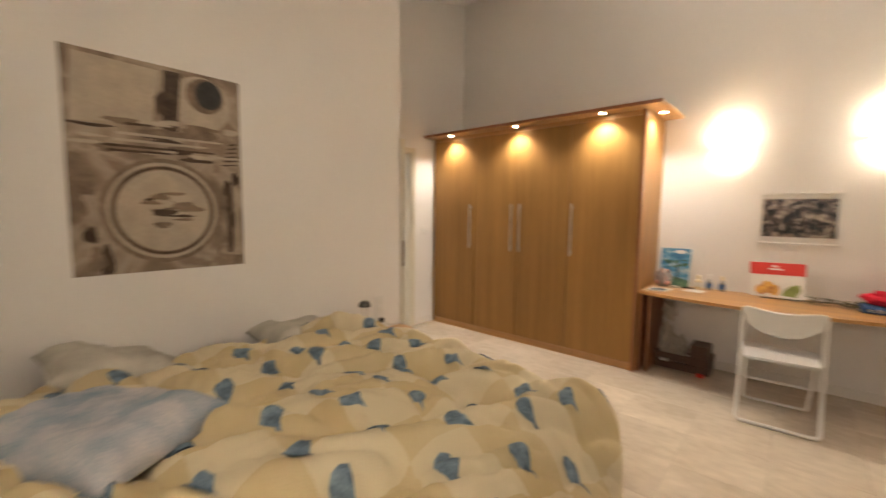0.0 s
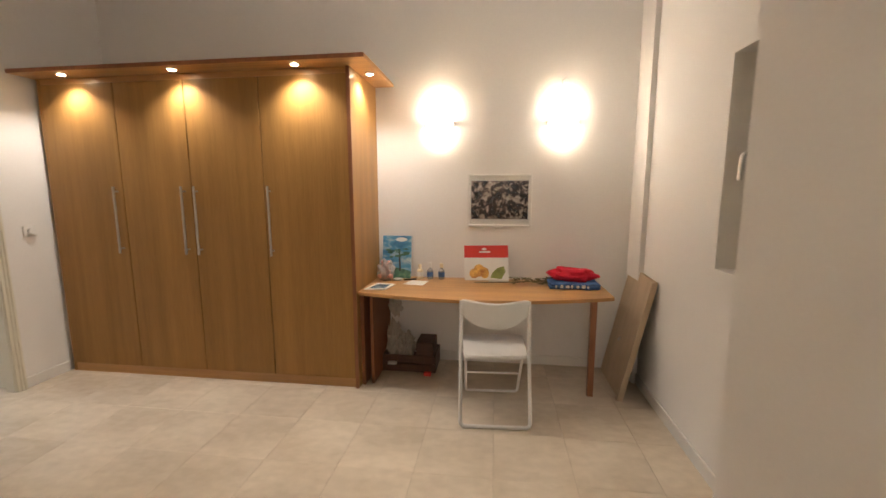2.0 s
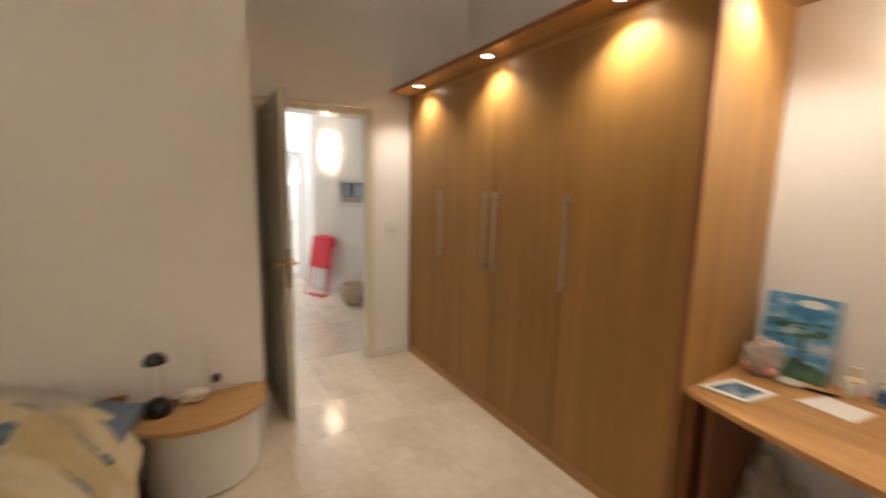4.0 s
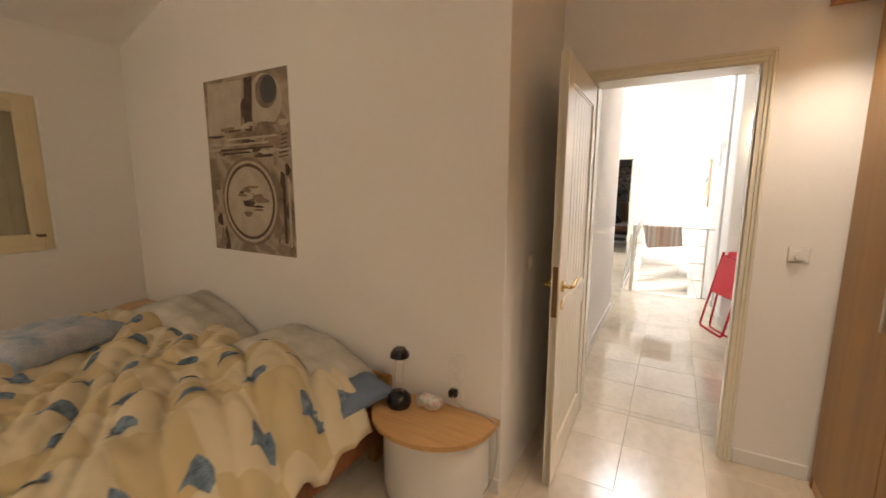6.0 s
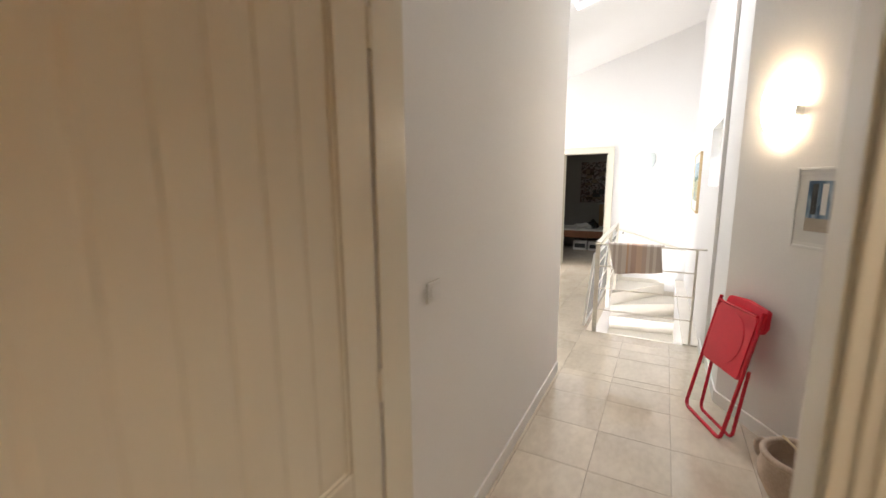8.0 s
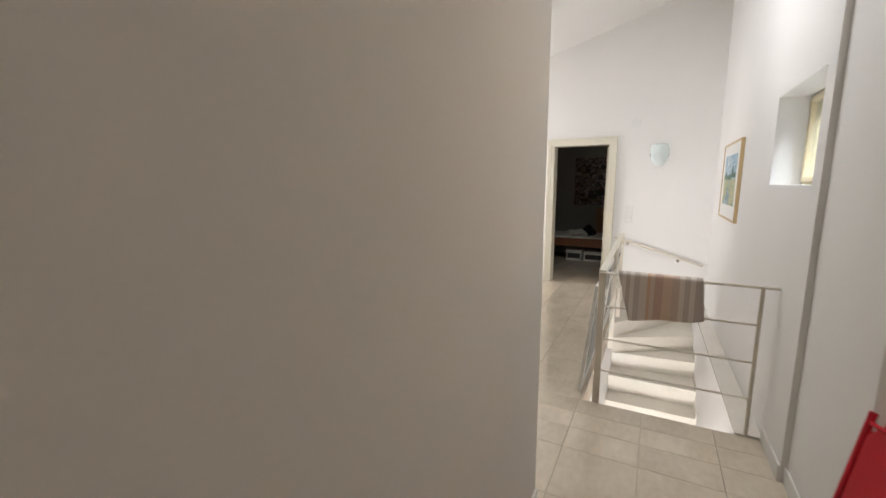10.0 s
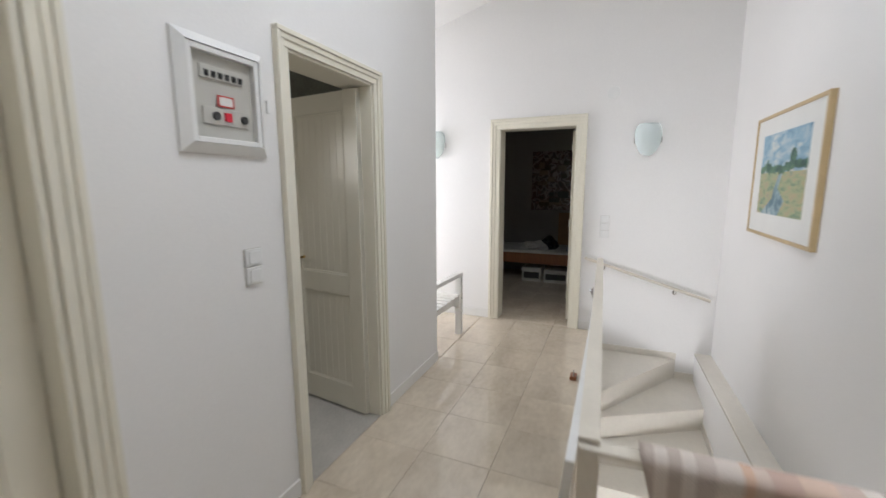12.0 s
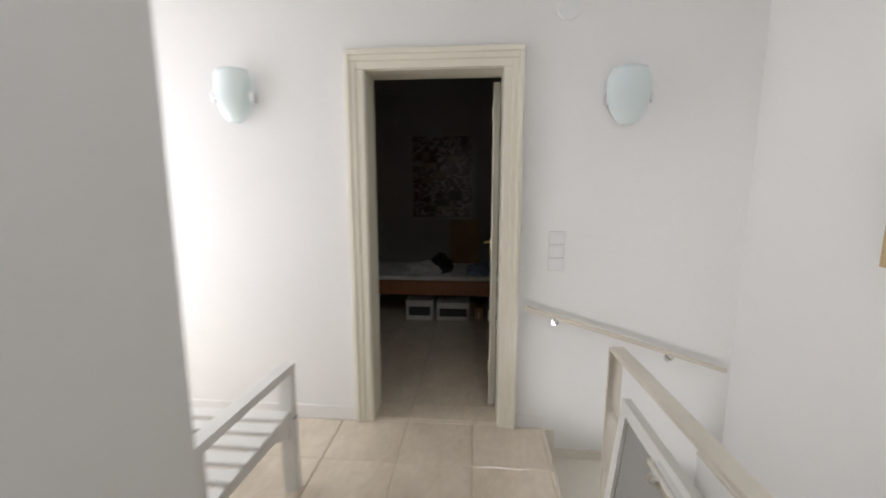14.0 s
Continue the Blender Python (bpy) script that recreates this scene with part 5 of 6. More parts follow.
pad = thing("sketch_pad", "red and white sketch pad with fruit print leaning on the wall", "sketch pad", (3.42, 0.53, DZ))
on = lambda u, v, w: (3.275 + u * 0.995 - v * 0.04, 0.50 - w + v * 0.22, DZ + v * 0.975 + u * 0.02)
part("cover", prism([(0, 0), (0.36, 0), (0.36, 0.285), (0, 0.285)], -0.012, 0.0, to=on), PAPER, pad)
part("print_band", prism([(0, 0.185), (0.36, 0.185), (0.36, 0.285), (0, 0.285)], 0.0003, 0.001, to=on), REDPRINT, pad)
part("print_mark", prism(disc(0.165, 0.255, 0.02, 0.009, 12), 0.0012, 0.0016, to=on), PAPER, pad)
part("print_bar", prism([(0.125, 0.225), (0.215, 0.225), (0.215, 0.238), (0.125, 0.238)], 0.0012, 0.0016, to=on), PAPER, pad)
for u, v, a, b in ((0.08, 0.055, 0.04, 0.04), (0.12, 0.08, 0.045, 0.05), (0.165, 0.06, 0.035, 0.045)):
    part("print_fruit", prism(disc(u, v, a, b), 0.0004 + u * 0.005, 0.0009 + u * 0.005, to=on), ORANGE, pad)
part("print_leaf", prism([(0.21, 0.02), (0.30, 0.01), (0.335, 0.07), (0.32, 0.115), (0.27, 0.10), (0.23, 0.065)], 0.0004, 0.001, to=on), LEAFGREEN, pad)
single("pencil_case", box(3.47, 3.63, 0.44, 0.485, DZ, DZ + 0.016, bev=0.005), GREY_IN, "slim grey pencil tin on the desk", "pencil tin", (3.55, 0.46, DZ))

for k, (x, hgt, cap) in enumerate(((2.90, 0.12, CREAM_WIN), (2.985, 0.135, WHITE_PL), (3.08, 0.13, CREAM_WIN))):
    b = thing("bottle", "small clear bottle with a pale cap", "bottle", (x, 0.52, DZ), group="small bottles on the desk")
    part("body", lathe([(0.0, 0.0), (0.024, 0.0), (0.026, 0.01), (0.026, 0.07), (0.012, 0.085), (0.012, 0.095)], 18, (x, 0.52, DZ)), POLY if k else CREAM_WIN, b, smooth=True)
    part("wrap", lathe([(0.0265, 0.02), (0.0268, 0.021), (0.0268, 0.06), (0.0265, 0.061)], 18, (x, 0.52, DZ)), BLUE_CL if k else PAPER, b, "printed wrapper", smooth=True)
    part("cap", lathe([(0.0, 0.095), (0.015, 0.095), (0.014, hgt), (0.0, hgt)], 16, (x, 0.52, DZ)), cap, b, smooth=True)
single("sheet_of_paper", prism([(2.80, 0.29), (2.965, 0.27), (2.99, 0.42), (2.85, 0.435)], DZ, DZ + 0.002), PAPER, "sheet of white paper lying on the desk", "paper", (2.9, 0.35, DZ))
mg = thing("magazine", "magazine with a dark blue cover on the desk corner", "magazine", (2.65, 0.2, DZ))
mo = [(2.56, 0.075), (2.72, 0.09), (2.75, 0.27), (2.60, 0.275)]
part("pages", prism(mo, DZ, DZ + 0.008), PAPER, mg)
part("cover_print", prism([(2.59, 0.10), (2.705, 0.11), (2.725, 0.235), (2.615, 0.24)], DZ + 0.0083, DZ + 0.0092), STREET, mg)
bm = bmesh.new()
for c, r in (((2.635, 0.44, 0.045), 0.05), ((2.63, 0.43, 0.115), 0.036), ((2.605, 0.43, 0.15), 0.014), ((2.655, 0.43, 0.15), 0.014), ((2.59, 0.40, 0.04), 0.022), ((2.68, 0.40, 0.04), 0.022)):
    bmesh.ops.create_icosphere(bm, subdivisions=2, radius=r, matrix=pose(c[0], c[1], DZ + c[2]))
single("plush_toy", bm, PINK, "small pink and white plush toy in a clear bag", "plush toy", (2.635, 0.43, DZ), smooth=True)
bm = bmesh.new()
bmesh.ops.create_icosphere(bm, subdivisions=4, radius=1)
for v in bm.verts:
    p = v.co.copy()
    q = 1 + 0.35 * noise.noise(p * 2.1) + 0.3 * abs(noise.noise(p * 4.7))
    v.co = Vector((2.635 + 0.064 * p.x * q, 0.43 + 0.060 * p.y * q, max(DZ + 0.0005, DZ + 0.078 + 0.080 * p.z * q)))
single("bag", bm, POLY, "clear plastic bag round a plush toy", "plastic bag", (2.635, 0.43, DZ), smooth=True)
single("black_pen", tube([(2.78, 0.43, DZ + 0.006), (2.88, 0.46, DZ + 0.006)], 0.006, 8), BLACK, "black pen lying on the desk", "pen", (2.83, 0.445, DZ))
single("small_dish", lathe([(0.0, 0.0), (0.035, 0.0), (0.04, 0.012), (0.0, 0.012)], 18, (2.73, 0.44, DZ)), GREY_IN, "small grey dish on the desk", "dish", (2.73, 0.44, DZ), smooth=True)

plant = thing("dried_branch", "dried olive-green leafy branch lying on the desk", "dried branch", (3.75, 0.4, DZ))
part("stem", tube([(3.36, 0.40, DZ + 0.006), (3.6, 0.37, DZ + 0.02), (3.93, 0.42, DZ + 0.03)], 0.004, 6), GREEN_DRY, plant)
rng = random.Random(4)
for k in range(70):
    t = rng.random() ** 0.7
    c = Vector((3.62 + 0.34 * t, 0.385 + 0.03 * t + rng.uniform(-0.035, 0.035), DZ + 0.008 + rng.uniform(0.0, 0.045)))
    a, ln = rng.uniform(0, 6.28), rng.uniform(0.02, 0.045)
    bm = bmesh.new()
    d1, d2 = Vector((math.cos(a), math.sin(a), rng.uniform(-0.2, 0.3))) * ln, Vector((-math.sin(a), math.cos(a), rng.uniform(-0.4, 0.4))) * ln * 0.35
    vs = [bm.verts.new(c + p) for p in (-d1, d2, d1, -d2)]
    for v in vs:
        v.co.z = max(v.co.z, DZ + 0.002)
    bm.faces.new(vs)
    part("leaf", bm, GREEN_DRY, plant)


def folded_cloth(name, label, mat, x0, x1, y0, y1, z, layers, seed):
    th = thing(name, label, "folded cloth", ((x0 + x1) / 2, (y0 + y1) / 2, z))
    for k in range(layers):
        bm = box(x0, x1, y0, y1, z + 0.022 * k, z + 0.022 * k + 0.021, bev=0.009, seg=3)
        bmesh.ops.subdivide_edges(bm, edges=bm.edges[:], cuts=3, use_grid_fill=True)
        for v in bm.verts:
            q = Vector((v.co.x * 7 + seed, v.co.y * 7, k * 2.0))
            v.co += Vector((noise.noise(q) * 0.02, noise.noise(q + Vector((5, 0, 0))) * 0.02, 0.006 * noise.noise(q * 1.5)))
            v.co.z = max(v.co.z, z)
        part("fold", bm, mat, th, smooth=True)
    return th


blue_cloth = folded_cloth("folded_towel", "folded dark blue towel with pale lettering bars on the desk", BLUE_CL, 3.93, 4.29, 0.27, 0.52, DZ, 2, 1)
for k in range(7):
    part("print_bar", box(3.965 + 0.038 * k, 3.978 + 0.038 * k + 0.006 * (k % 3), 0.258, 0.268, DZ + 0.012, DZ + 0.030 + 0.004 * (k % 2)), PAPER, blue_cloth)
red = thing("red_cloth", "crumpled red fleece lying on a folded blue towel", "cloth", (4.10, 0.4, DZ + 0.044))
bm = bmesh.new()
bmesh.ops.create_icosphere(bm, subdivisions=5, radius=1)
for v in bm.verts:
    p = v.co.copy()
    swell = 1 + 0.35 * noise.noise(p * 1.6 + Vector((2, 0, 0))) + 0.10 * noise.noise(p * 5)
    v.co = Vector((4.11 + 0.165 * p.x * swell, 0.40 + 0.085 * p.y * swell, DZ + 0.084 + 0.062 * p.z * swell + 0.03 * max(0, -p.x - 0.3)))
    v.co.z = max(v.co.z, DZ + 0.042)
part("fleece", bm, RED_CL, red, smooth="all")

crate = thing("wooden_crate", "dark wooden crate with odds and ends under the desk", "crate", (2.86, 0.42, 0))
for y in (0.29, 0.55):
    for z in (0.01, 0.085):
        part("slat", box(2.63, 3.06, y, y + 0.014, z, z + 0.062, bev=0.002), DARK_WOOD, crate)
for x in (2.63, 3.046):
    part("end_board", box(x, x + 0.014, 0.304, 0.55, 0.01, 0.15, bev=0.002), DARK_WOOD, crate)
part("base", box(2.644, 3.046, 0.304, 0.55, 0.004, 0.018), DARK_WOOD, crate)
single("dark_box", box(2.90, 3.04, 0.31, 0.53, 0.02, 0.25, bev=0.006), DARK_WOOD, "dark brown box standing in a wooden crate", "box", (2.97, 0.42, 0.02))
for k, (x, y, z, a, b, c) in enumerate(((2.70, 0.42, 0.30, 0.062, 0.06, 0.17), (2.79, 0.45, 0.235, 0.07, 0.07, 0.12), (2.70, 0.48, 0.50, 0.05, 0.04, 0.09))):
    bm = bmesh.new()
    bmesh.ops.create_icosphere(bm, subdivisions=4, radius=1)
    for v in bm.verts:
        p = v.co.copy()
        s = 0.85 + 0.6 * noise.noise(p * 2.4 + Vector((k * 4, 0, 0))) + 0.5 * abs(noise.noise(p * 4.1)) + 0.12 * noise.noise(p * 11)
        v.co = Vector((x + a * p.x * s, y + b * p.y * s, z + c * p.z * s))
        v.co.y = min(v.co.y, 0.58)
    low = min(v.co.z for v in bm.verts)
    for v in bm.verts:
        v.co.z += 0.019 - low if k < 2 else 0
    single("plastic_bag", bm, BAG, "crumpled whitish plastic bag under the desk", "plastic bag", (x, y, 0.02), group="bags under the desk", smooth=True)
single("paper_scrap", box(2.68, 2.75, 0.25, 0.285, 0.08, 0.10, bev=0.006), PAPER, "white paper scrap stuck on a wooden crate", "paper", (2.7, 0.27, 0.08))
single("red_wrapper", box(2.97, 3.03, 0.24, 0.28, 0.0, 0.028, bev=0.008), REDPRINT, "small red and orange wrapper on the floor", "wrapper", (3.0, 0.26, 0))

board = thing("leaning_board", "raw plywood board leaning on the wall", "board", (4.45, 0.3, 0))
for th_, (y0, y1, off, hgt) in enumerate(((0.03, 0.56, 0.0, 0.88),)):
    bm = bmesh.new()
    on = lambda u, v, w: (4.395 + 0.185 * v / 0.88 + w + u * 0.0, y0 + u, v * 0.985)
    prism([(0, 0), (0.53, 0.0), (0.53, 0.88), (0, 0.86)], 0.0, 0.018, bm=bm, to=on)
    part("panel", bm, PLY, board)
part("batten", prism([(0, 0), (0.035, 0.0), (0.035, 0.86), (0, 0.86)], -0.02, 0.0, to=lambda u, v, w: (4.395 + 0.185 * v / 0.88 + w, 0.03 + u, v * 0.985)), PLY, board)
part("handle", tube([(4.455, 0.30, 0.37), (4.435, 0.27, 0.36)], 0.008, 8), STEEL, board, "small metal catch")

# ---------------------------------------------------------------- switches


def switch(label, m, rockers=1, knob=False):
    th = thing("light_switch", label, "switch")
    for k in range(rockers):
        z = -0.075 * k
        # the shadow edge of the plate, put in as a thin grey rim
        part("back_plate", box(-0.043, 0.043, -0.004, 0, z - 0.0375, z + 0.0375), GREY_IN, th, "grey rim standing in for the shadow round the plate")
        part("plate", box(-0.041, 0.041, -0.011, -0.004, z - 0.036, z + 0.036, bev=0.003), WHITE_PL, th)
        if knob and k == 0:
            part("knob", tube([(0, -0.011, z), (0, -0.030, z)], 0.021, 22), WHITE_PL, th, "round dimmer knob", smooth=True)
        else:
            part("rocker", box(-0.027, 0.027, -0.016, -0.011, z - 0.026, z + 0.026, bev=0.003), WHITE_PL, th)
    th.matrix_world = m
    return th


switch("white dimmer switch with a round knob beside the bedroom door", pose(X_DOOR, -0.155, 1.165, 0, 0, 90), 1, True)
switch("white light switch on the corridor wall", pose(-0.515, Y_COR_L, 1.19, 0, 0, 180))
sw = switch("white double switch with a pilot light below the fuse box", pose(-4.05, Y_B, 1.215, 0, 0, 180), 2)
part("pilot_light", tube([(0.0, -0.0162, 0.0), (0.0, -0.018, 0.0)], 0.006, 12), INK, sw, "dark pilot light")
switch("white triple light switch beside the far door", pose(X_C, -1.205, 1.165, 0, 0, 90), 3)
switch("white switch on the bedroom pier beside the door leaf", pose(0.55, Y_RET, 1.1, 0, 0, 180))

fuse = thing("fuse_box", "white framed fuse box with breakers behind glass", "fuse box", (-3.97, Y_B, 1.815))
FI, FO = (-4.119, -3.821, 1.651, 1.979), (-4.153, -3.787, 1.617, 2.013)
for k in range(4):
    pick = lambda q, s: ((q[0], q[2]), (q[1], q[2]), (q[1], q[3]), (q[0], q[3]))[s % 4]
    bm = bmesh.new()
    ends = [[bm.verts.new((u, Y_B + d, w)) for (u, w), d in ((pick(FO, k + e), 0.0), (pick(FO, k + e), 0.012), (pick(FI, k + e), 0.034), (pick(FI, k + e), 0.0))] for e in (0, 1)]
    for a in range(4):
        bm.faces.new((ends[0][a], ends[0][(a + 1) % 4], ends[1][(a + 1) % 4], ends[1][a]))
    bm.faces.new(ends[0]), bm.faces.new(ends[1])
    part("frame", bm, WHITE_PL, fuse, "bevelled white surround")
for x0, x1, z0, z1 in ((-4.118, -4.098, 1.652, 1.978), (-3.842, -3.822, 1.652, 1.978), (-4.098, -3.842, 1.652, 1.672), (-4.098, -3.842, 1.958, 1.978)):
    part("door_frame", box(x0, x1, Y_B, Y_B + 0.030, z0, z1, bev=0.003), WHITE_PL, fuse)
part("inside", box(-4.105, -3.835, Y_B, Y_B + 0.005, 1.665, 1.965), GREY_IN, fuse)
part("breaker_row", box(-4.06, -3.88, Y_B + 0.005, Y_B + 0.012, 1.875, 1.92, bev=0.002), GREY_IN, fuse)
for k in range(6):
    part("breaker", box(-4.050 + 0.028 * k, -4.036 + 0.028 * k, Y_B + 0.012, Y_B + 0.018, 1.882, 1.902), INK, fuse)
part("breaker_row", box(-4.07, -3.88, Y_B + 0.005, Y_B + 0.012, 1.72, 1.78, bev=0.002), GREY_IN, fuse)
part("red_tag", box(-4.01, -3.94, Y_B + 0.012, Y_B + 0.014, 1.785, 1.825), REDPRINT, fuse, "red printed tag")
part("tag_face", box(-4.003, -3.947, Y_B + 0.014, Y_B + 0.0145, 1.79, 1.82), PAPER, fuse)
part("main_switch", box(-3.99, -3.965, Y_B + 0.012, Y_B + 0.022, 1.735, 1.765), RED_PL, fuse)
for x in (-4.05, -3.93):
    part("meter", tube([(x, Y_B + 0.012, 1.75), (x, Y_B + 0.02, 1.75)], 0.015, 14), INK, fuse)
part("catch", box(-4.165, -4.145, Y_B + 0.028, Y_B + 0.038, 1.79, 1.84, bev=0.003), WHITE_PL, fuse)
pane = part("pane", box(-4.105, -3.835, Y_B + 0.024, Y_B + 0.027, 1.665, 1.965), PICTURE_GLASS, fuse)
pane.visible_shadow = False
smoke = single("smoke_detector", lathe([(0.0, 0.0), (0.06, 0.0), (0.058, 0.006), (0.0, 0.007)], 22), WHITE_PL, "round white cover high on the landing wall", "detector", smooth=True)
smoke.matrix_world = pose(X_C, -1.19, 2.37, 90, 0, 90)

# ---------------------------------------------------------------- railing, towel, screen, handrail
rail = thing("stair_railing", "beige painted steel railing round the stairwell", "railing", (-4.9, -1.15, 0))
RX, RY, RE = -3.712, -1.155, -6.17
part("top_bar", tube([(RX, RY - 0.02, 0.94), (RX, -0.205, 0.94)], 0, flat=(0.042, 0.012)), RAIL, rail)
part("top_bar", tube([(RX, RY, 0.953), (RE, RY - 0.05, 0.935)], 0, flat=(0.045, 0.012)), RAIL, rail)
part("post", tube([(RX, -0.282, -0.05), (RX, -0.282, 0.935)], 0.011, 10), RAIL, rail, smooth=True)
for x, y, top in ((RX, RY, 0.946), (-5.08, RY - 0.028, 0.936), (RE, RY - 0.05, 0.928)):
    part("post", box(x - 0.006, x + 0.006, y - 0.0225, y + 0.0225, -0.12, top, bev=0.002), RAIL, rail)
for z in (0.71, 0.475, 0.245):
    part("bar", tube([(RX, RY, z), (RX, -0.282, z)], 0.0065, 8), RAIL, rail, smooth=True)
    part("bar", tube([(RX, RY, z), (RE, RY - 0.05, z)], 0.0065, 8), RAIL, rail, smooth=True)

towel = thing("towel", "striped brown and orange towel hanging over the railing", "towel", (RX, -1.055, 0.95))
bm = bmesh.new()
ny, ns = 36, 34
prof = []
for k in range(ns + 1):
    t = k / ns
    if t < 0.45:
        prof.append((0.032, 0.955 - (0.45 - t) / 0.45 * 0.31, 1))
    elif t < 0.55:
        a = (t - 0.45) / 0.1 * math.pi
        prof.append((0.032 * math.cos(a), 0.955 + 0.012 * math.sin(a), 0.2))
    else:
        prof.append((-0.032, 0.955 - (t - 0.55) / 0.45 * 0.20, -1))
tg = []
for i in range(ny + 1):
    u = i / ny
    row = []
    for dx, z, s in prof:
        hang = (0.955 - z) / 0.3
        y = -1.055 + 0.475 * u + 0.05 * hang * (1 - u) + 0.025 * hang
        row.append(bm.verts.new((RX + dx + (0.018 * math.sin(u * 9 + 1) + 0.012 * noise.noise(Vector((u * 6, z * 5, 2)))) * hang, y, z + 0.05 * hang * u * (1 if s > 0 else 0))))
    tg.append(row)
for i in range(ny):
    for k in range(ns):
        bm.faces.new((tg[i][k], tg[i + 1][k], tg[i + 1][k + 1], tg[i][k + 1]))
tw = part("cloth", bm, TOWEL, towel, smooth="all")
s = tw.modifiers.new("thickness", "SOLIDIFY")
s.thickness = 0.006

screen = thing("insect_screen", "white framed grey insect screen leaning on the railing", "insect screen", (-4.9, -1.27, 0))
on = lambda u, v, w: (-6.07 + u, -1.285 + 0.085 * v / 0.825 - w, v * 0.99)
SL, SH = 2.25, 0.825
for u0, u1, v0, v1 in ((0, 0.04, 0, SH), (SL - 0.04, SL, 0, SH), (0.04, SL - 0.04, 0, 0.04), (0.04, SL - 0.04, SH - 0.04, SH), (1.10, 1.13, 0.04, SH - 0.04)):
    part("frame", prism([(u0, v0), (u1, v0), (u1, v1), (u0, v1)], -0.012, 0.012, to=on), WHITE_MET, screen)
part("mesh", prism([(0.04, 0.04), (SL - 0.04, 0.04), (SL - 0.04, SH - 0.04), (0.04, SH - 0.04)], -0.001, 0.001, to=on), MESH, screen, "grey see-through mesh")
latch = part("latch", prism([(0.26, SH - 0.06), (0.42, SH - 0.06), (0.42, SH - 0.02), (0.26, SH - 0.02)], 0.012, 0.026, to=on), CHROME, screen, "metal latch")
part("bolt", tube([on(0.25, SH - 0.03, 0.03), on(0.43, SH - 0.03, 0.03)], 0.007, 8), CHROME, screen, "metal bolt", smooth=True)
part("knob", tube([on(0.30, SH - 0.04, 0.026), on(0.30, SH - 0.04, 0.05)], 0.012, 12), CHROME, screen, smooth=True)

hand = thing("wall_handrail", "slim beige handrail on chrome brackets sloping down the wall", "handrail", (X_C, -0.8, 0.6))
part("rail_bar", tube([(X_C + 0.06, -1.375, 0.772), (X_C + 0.06, -0.26, 0.435)], 0.0145, 12), RAIL, hand, smooth=True)
for t in (0.16, 0.74):
    y, z = -1.375 + 1.115 * t, 0.772 - 0.337 * t
    part("bracket", tube(arc([(X_C, y, z - 0.045), (X_C + 0.05, y, z - 0.045), (X_C + 0.06, y, z - 0.01)], 4, 0.02), 0.006, 8), CHROME, hand, "chrome bracket", smooth=True)
    part("rose", tube([(X_C, y, z - 0.045), (X_C + 0.008, y, z - 0.045)], 0.022, 16), CHROME, hand, smooth=True)

block = thing("door_wedge", "small reddish wooden wedge with a metal clip on the floor", "door wedge", (-6.0, -1.345, 0))
part("wedge", box(-6.05, -5.96, -1.375, -1.325, 0.001, 0.032, bev=0.006), RED_OAK, block)
part("clip", tube(arc([(-6.04, -1.35, 0.032), (-6.03, -1.35, 0.06), (-5.99, -1.35, 0.06), (-5.98, -1.35, 0.032)], 3, 0.01), 0.004, 6), CHROME, block, smooth=True)

# ---------------------------------------------------------------- bench on the landing
bench = thing("slatted_bench", "white slatted wooden bench with open arms", "bench", (-6.3, -2.8, 0))
XA, XB = -6.62, -6.02
for x, y in ((XA, -2.53), (XB, -2.56)):
    part("leg", prism([(x, y - 0.03), (x + 0.05, y - 0.03), (x + 0.05, y + 0.03), (x, y + 0.03)], 0.0, 0.60), WHITE_MET, bench)
    part("leg", prism([(x, -3.88), (x + 0.05, -3.88), (x + 0.05, -3.82), (x, -3.82)], 0.0, 0.60), WHITE_MET, bench)
part("arm", tube([(XA - 0.01, -2.53, 0.618), (XB + 0.06, -2.56, 0.618)], 0, flat=(0.06, 0.036)), WHITE_MET, bench)
part("arm", tube([(XA - 0.01, -3.85, 0.618), (XB + 0.06, -3.85, 0.618)], 0, flat=(0.06, 0.036)), WHITE_MET, bench)
part("side_rail", tube([(XA + 0.05, -2.53, 0.37), (XB, -2.56, 0.37)], 0, flat=(0.03, 0.06)), WHITE_MET, bench)
part("side_rail", tube([(XA + 0.05, -3.85, 0.37), (XB, -3.85, 0.37)], 0, flat=(0.03, 0.06)), WHITE_MET, bench)
part("brace", tube([(XA + 0.02, -2.53, 0.28), (XA + 0.16, -2.54, 0.36)], 0, flat=(0.02, 0.05)), WHITE_MET, bench)
for x, y in ((XA + 0.025, -2.50), (XB + 0.025, -2.53)):
    part("screw_head", tube([(x, y, 0.375), (x, y + 0.003, 0.375)], 0.008, 10), INK, bench, "dark screw head")
for k in range(6):
    x = XA + 0.05 + 0.098 * k
    part("slat", box(x, x + 0.07, -3.87, -2.51, 0.40, 0.42, bev=0.004), WHITE_MET, bench)

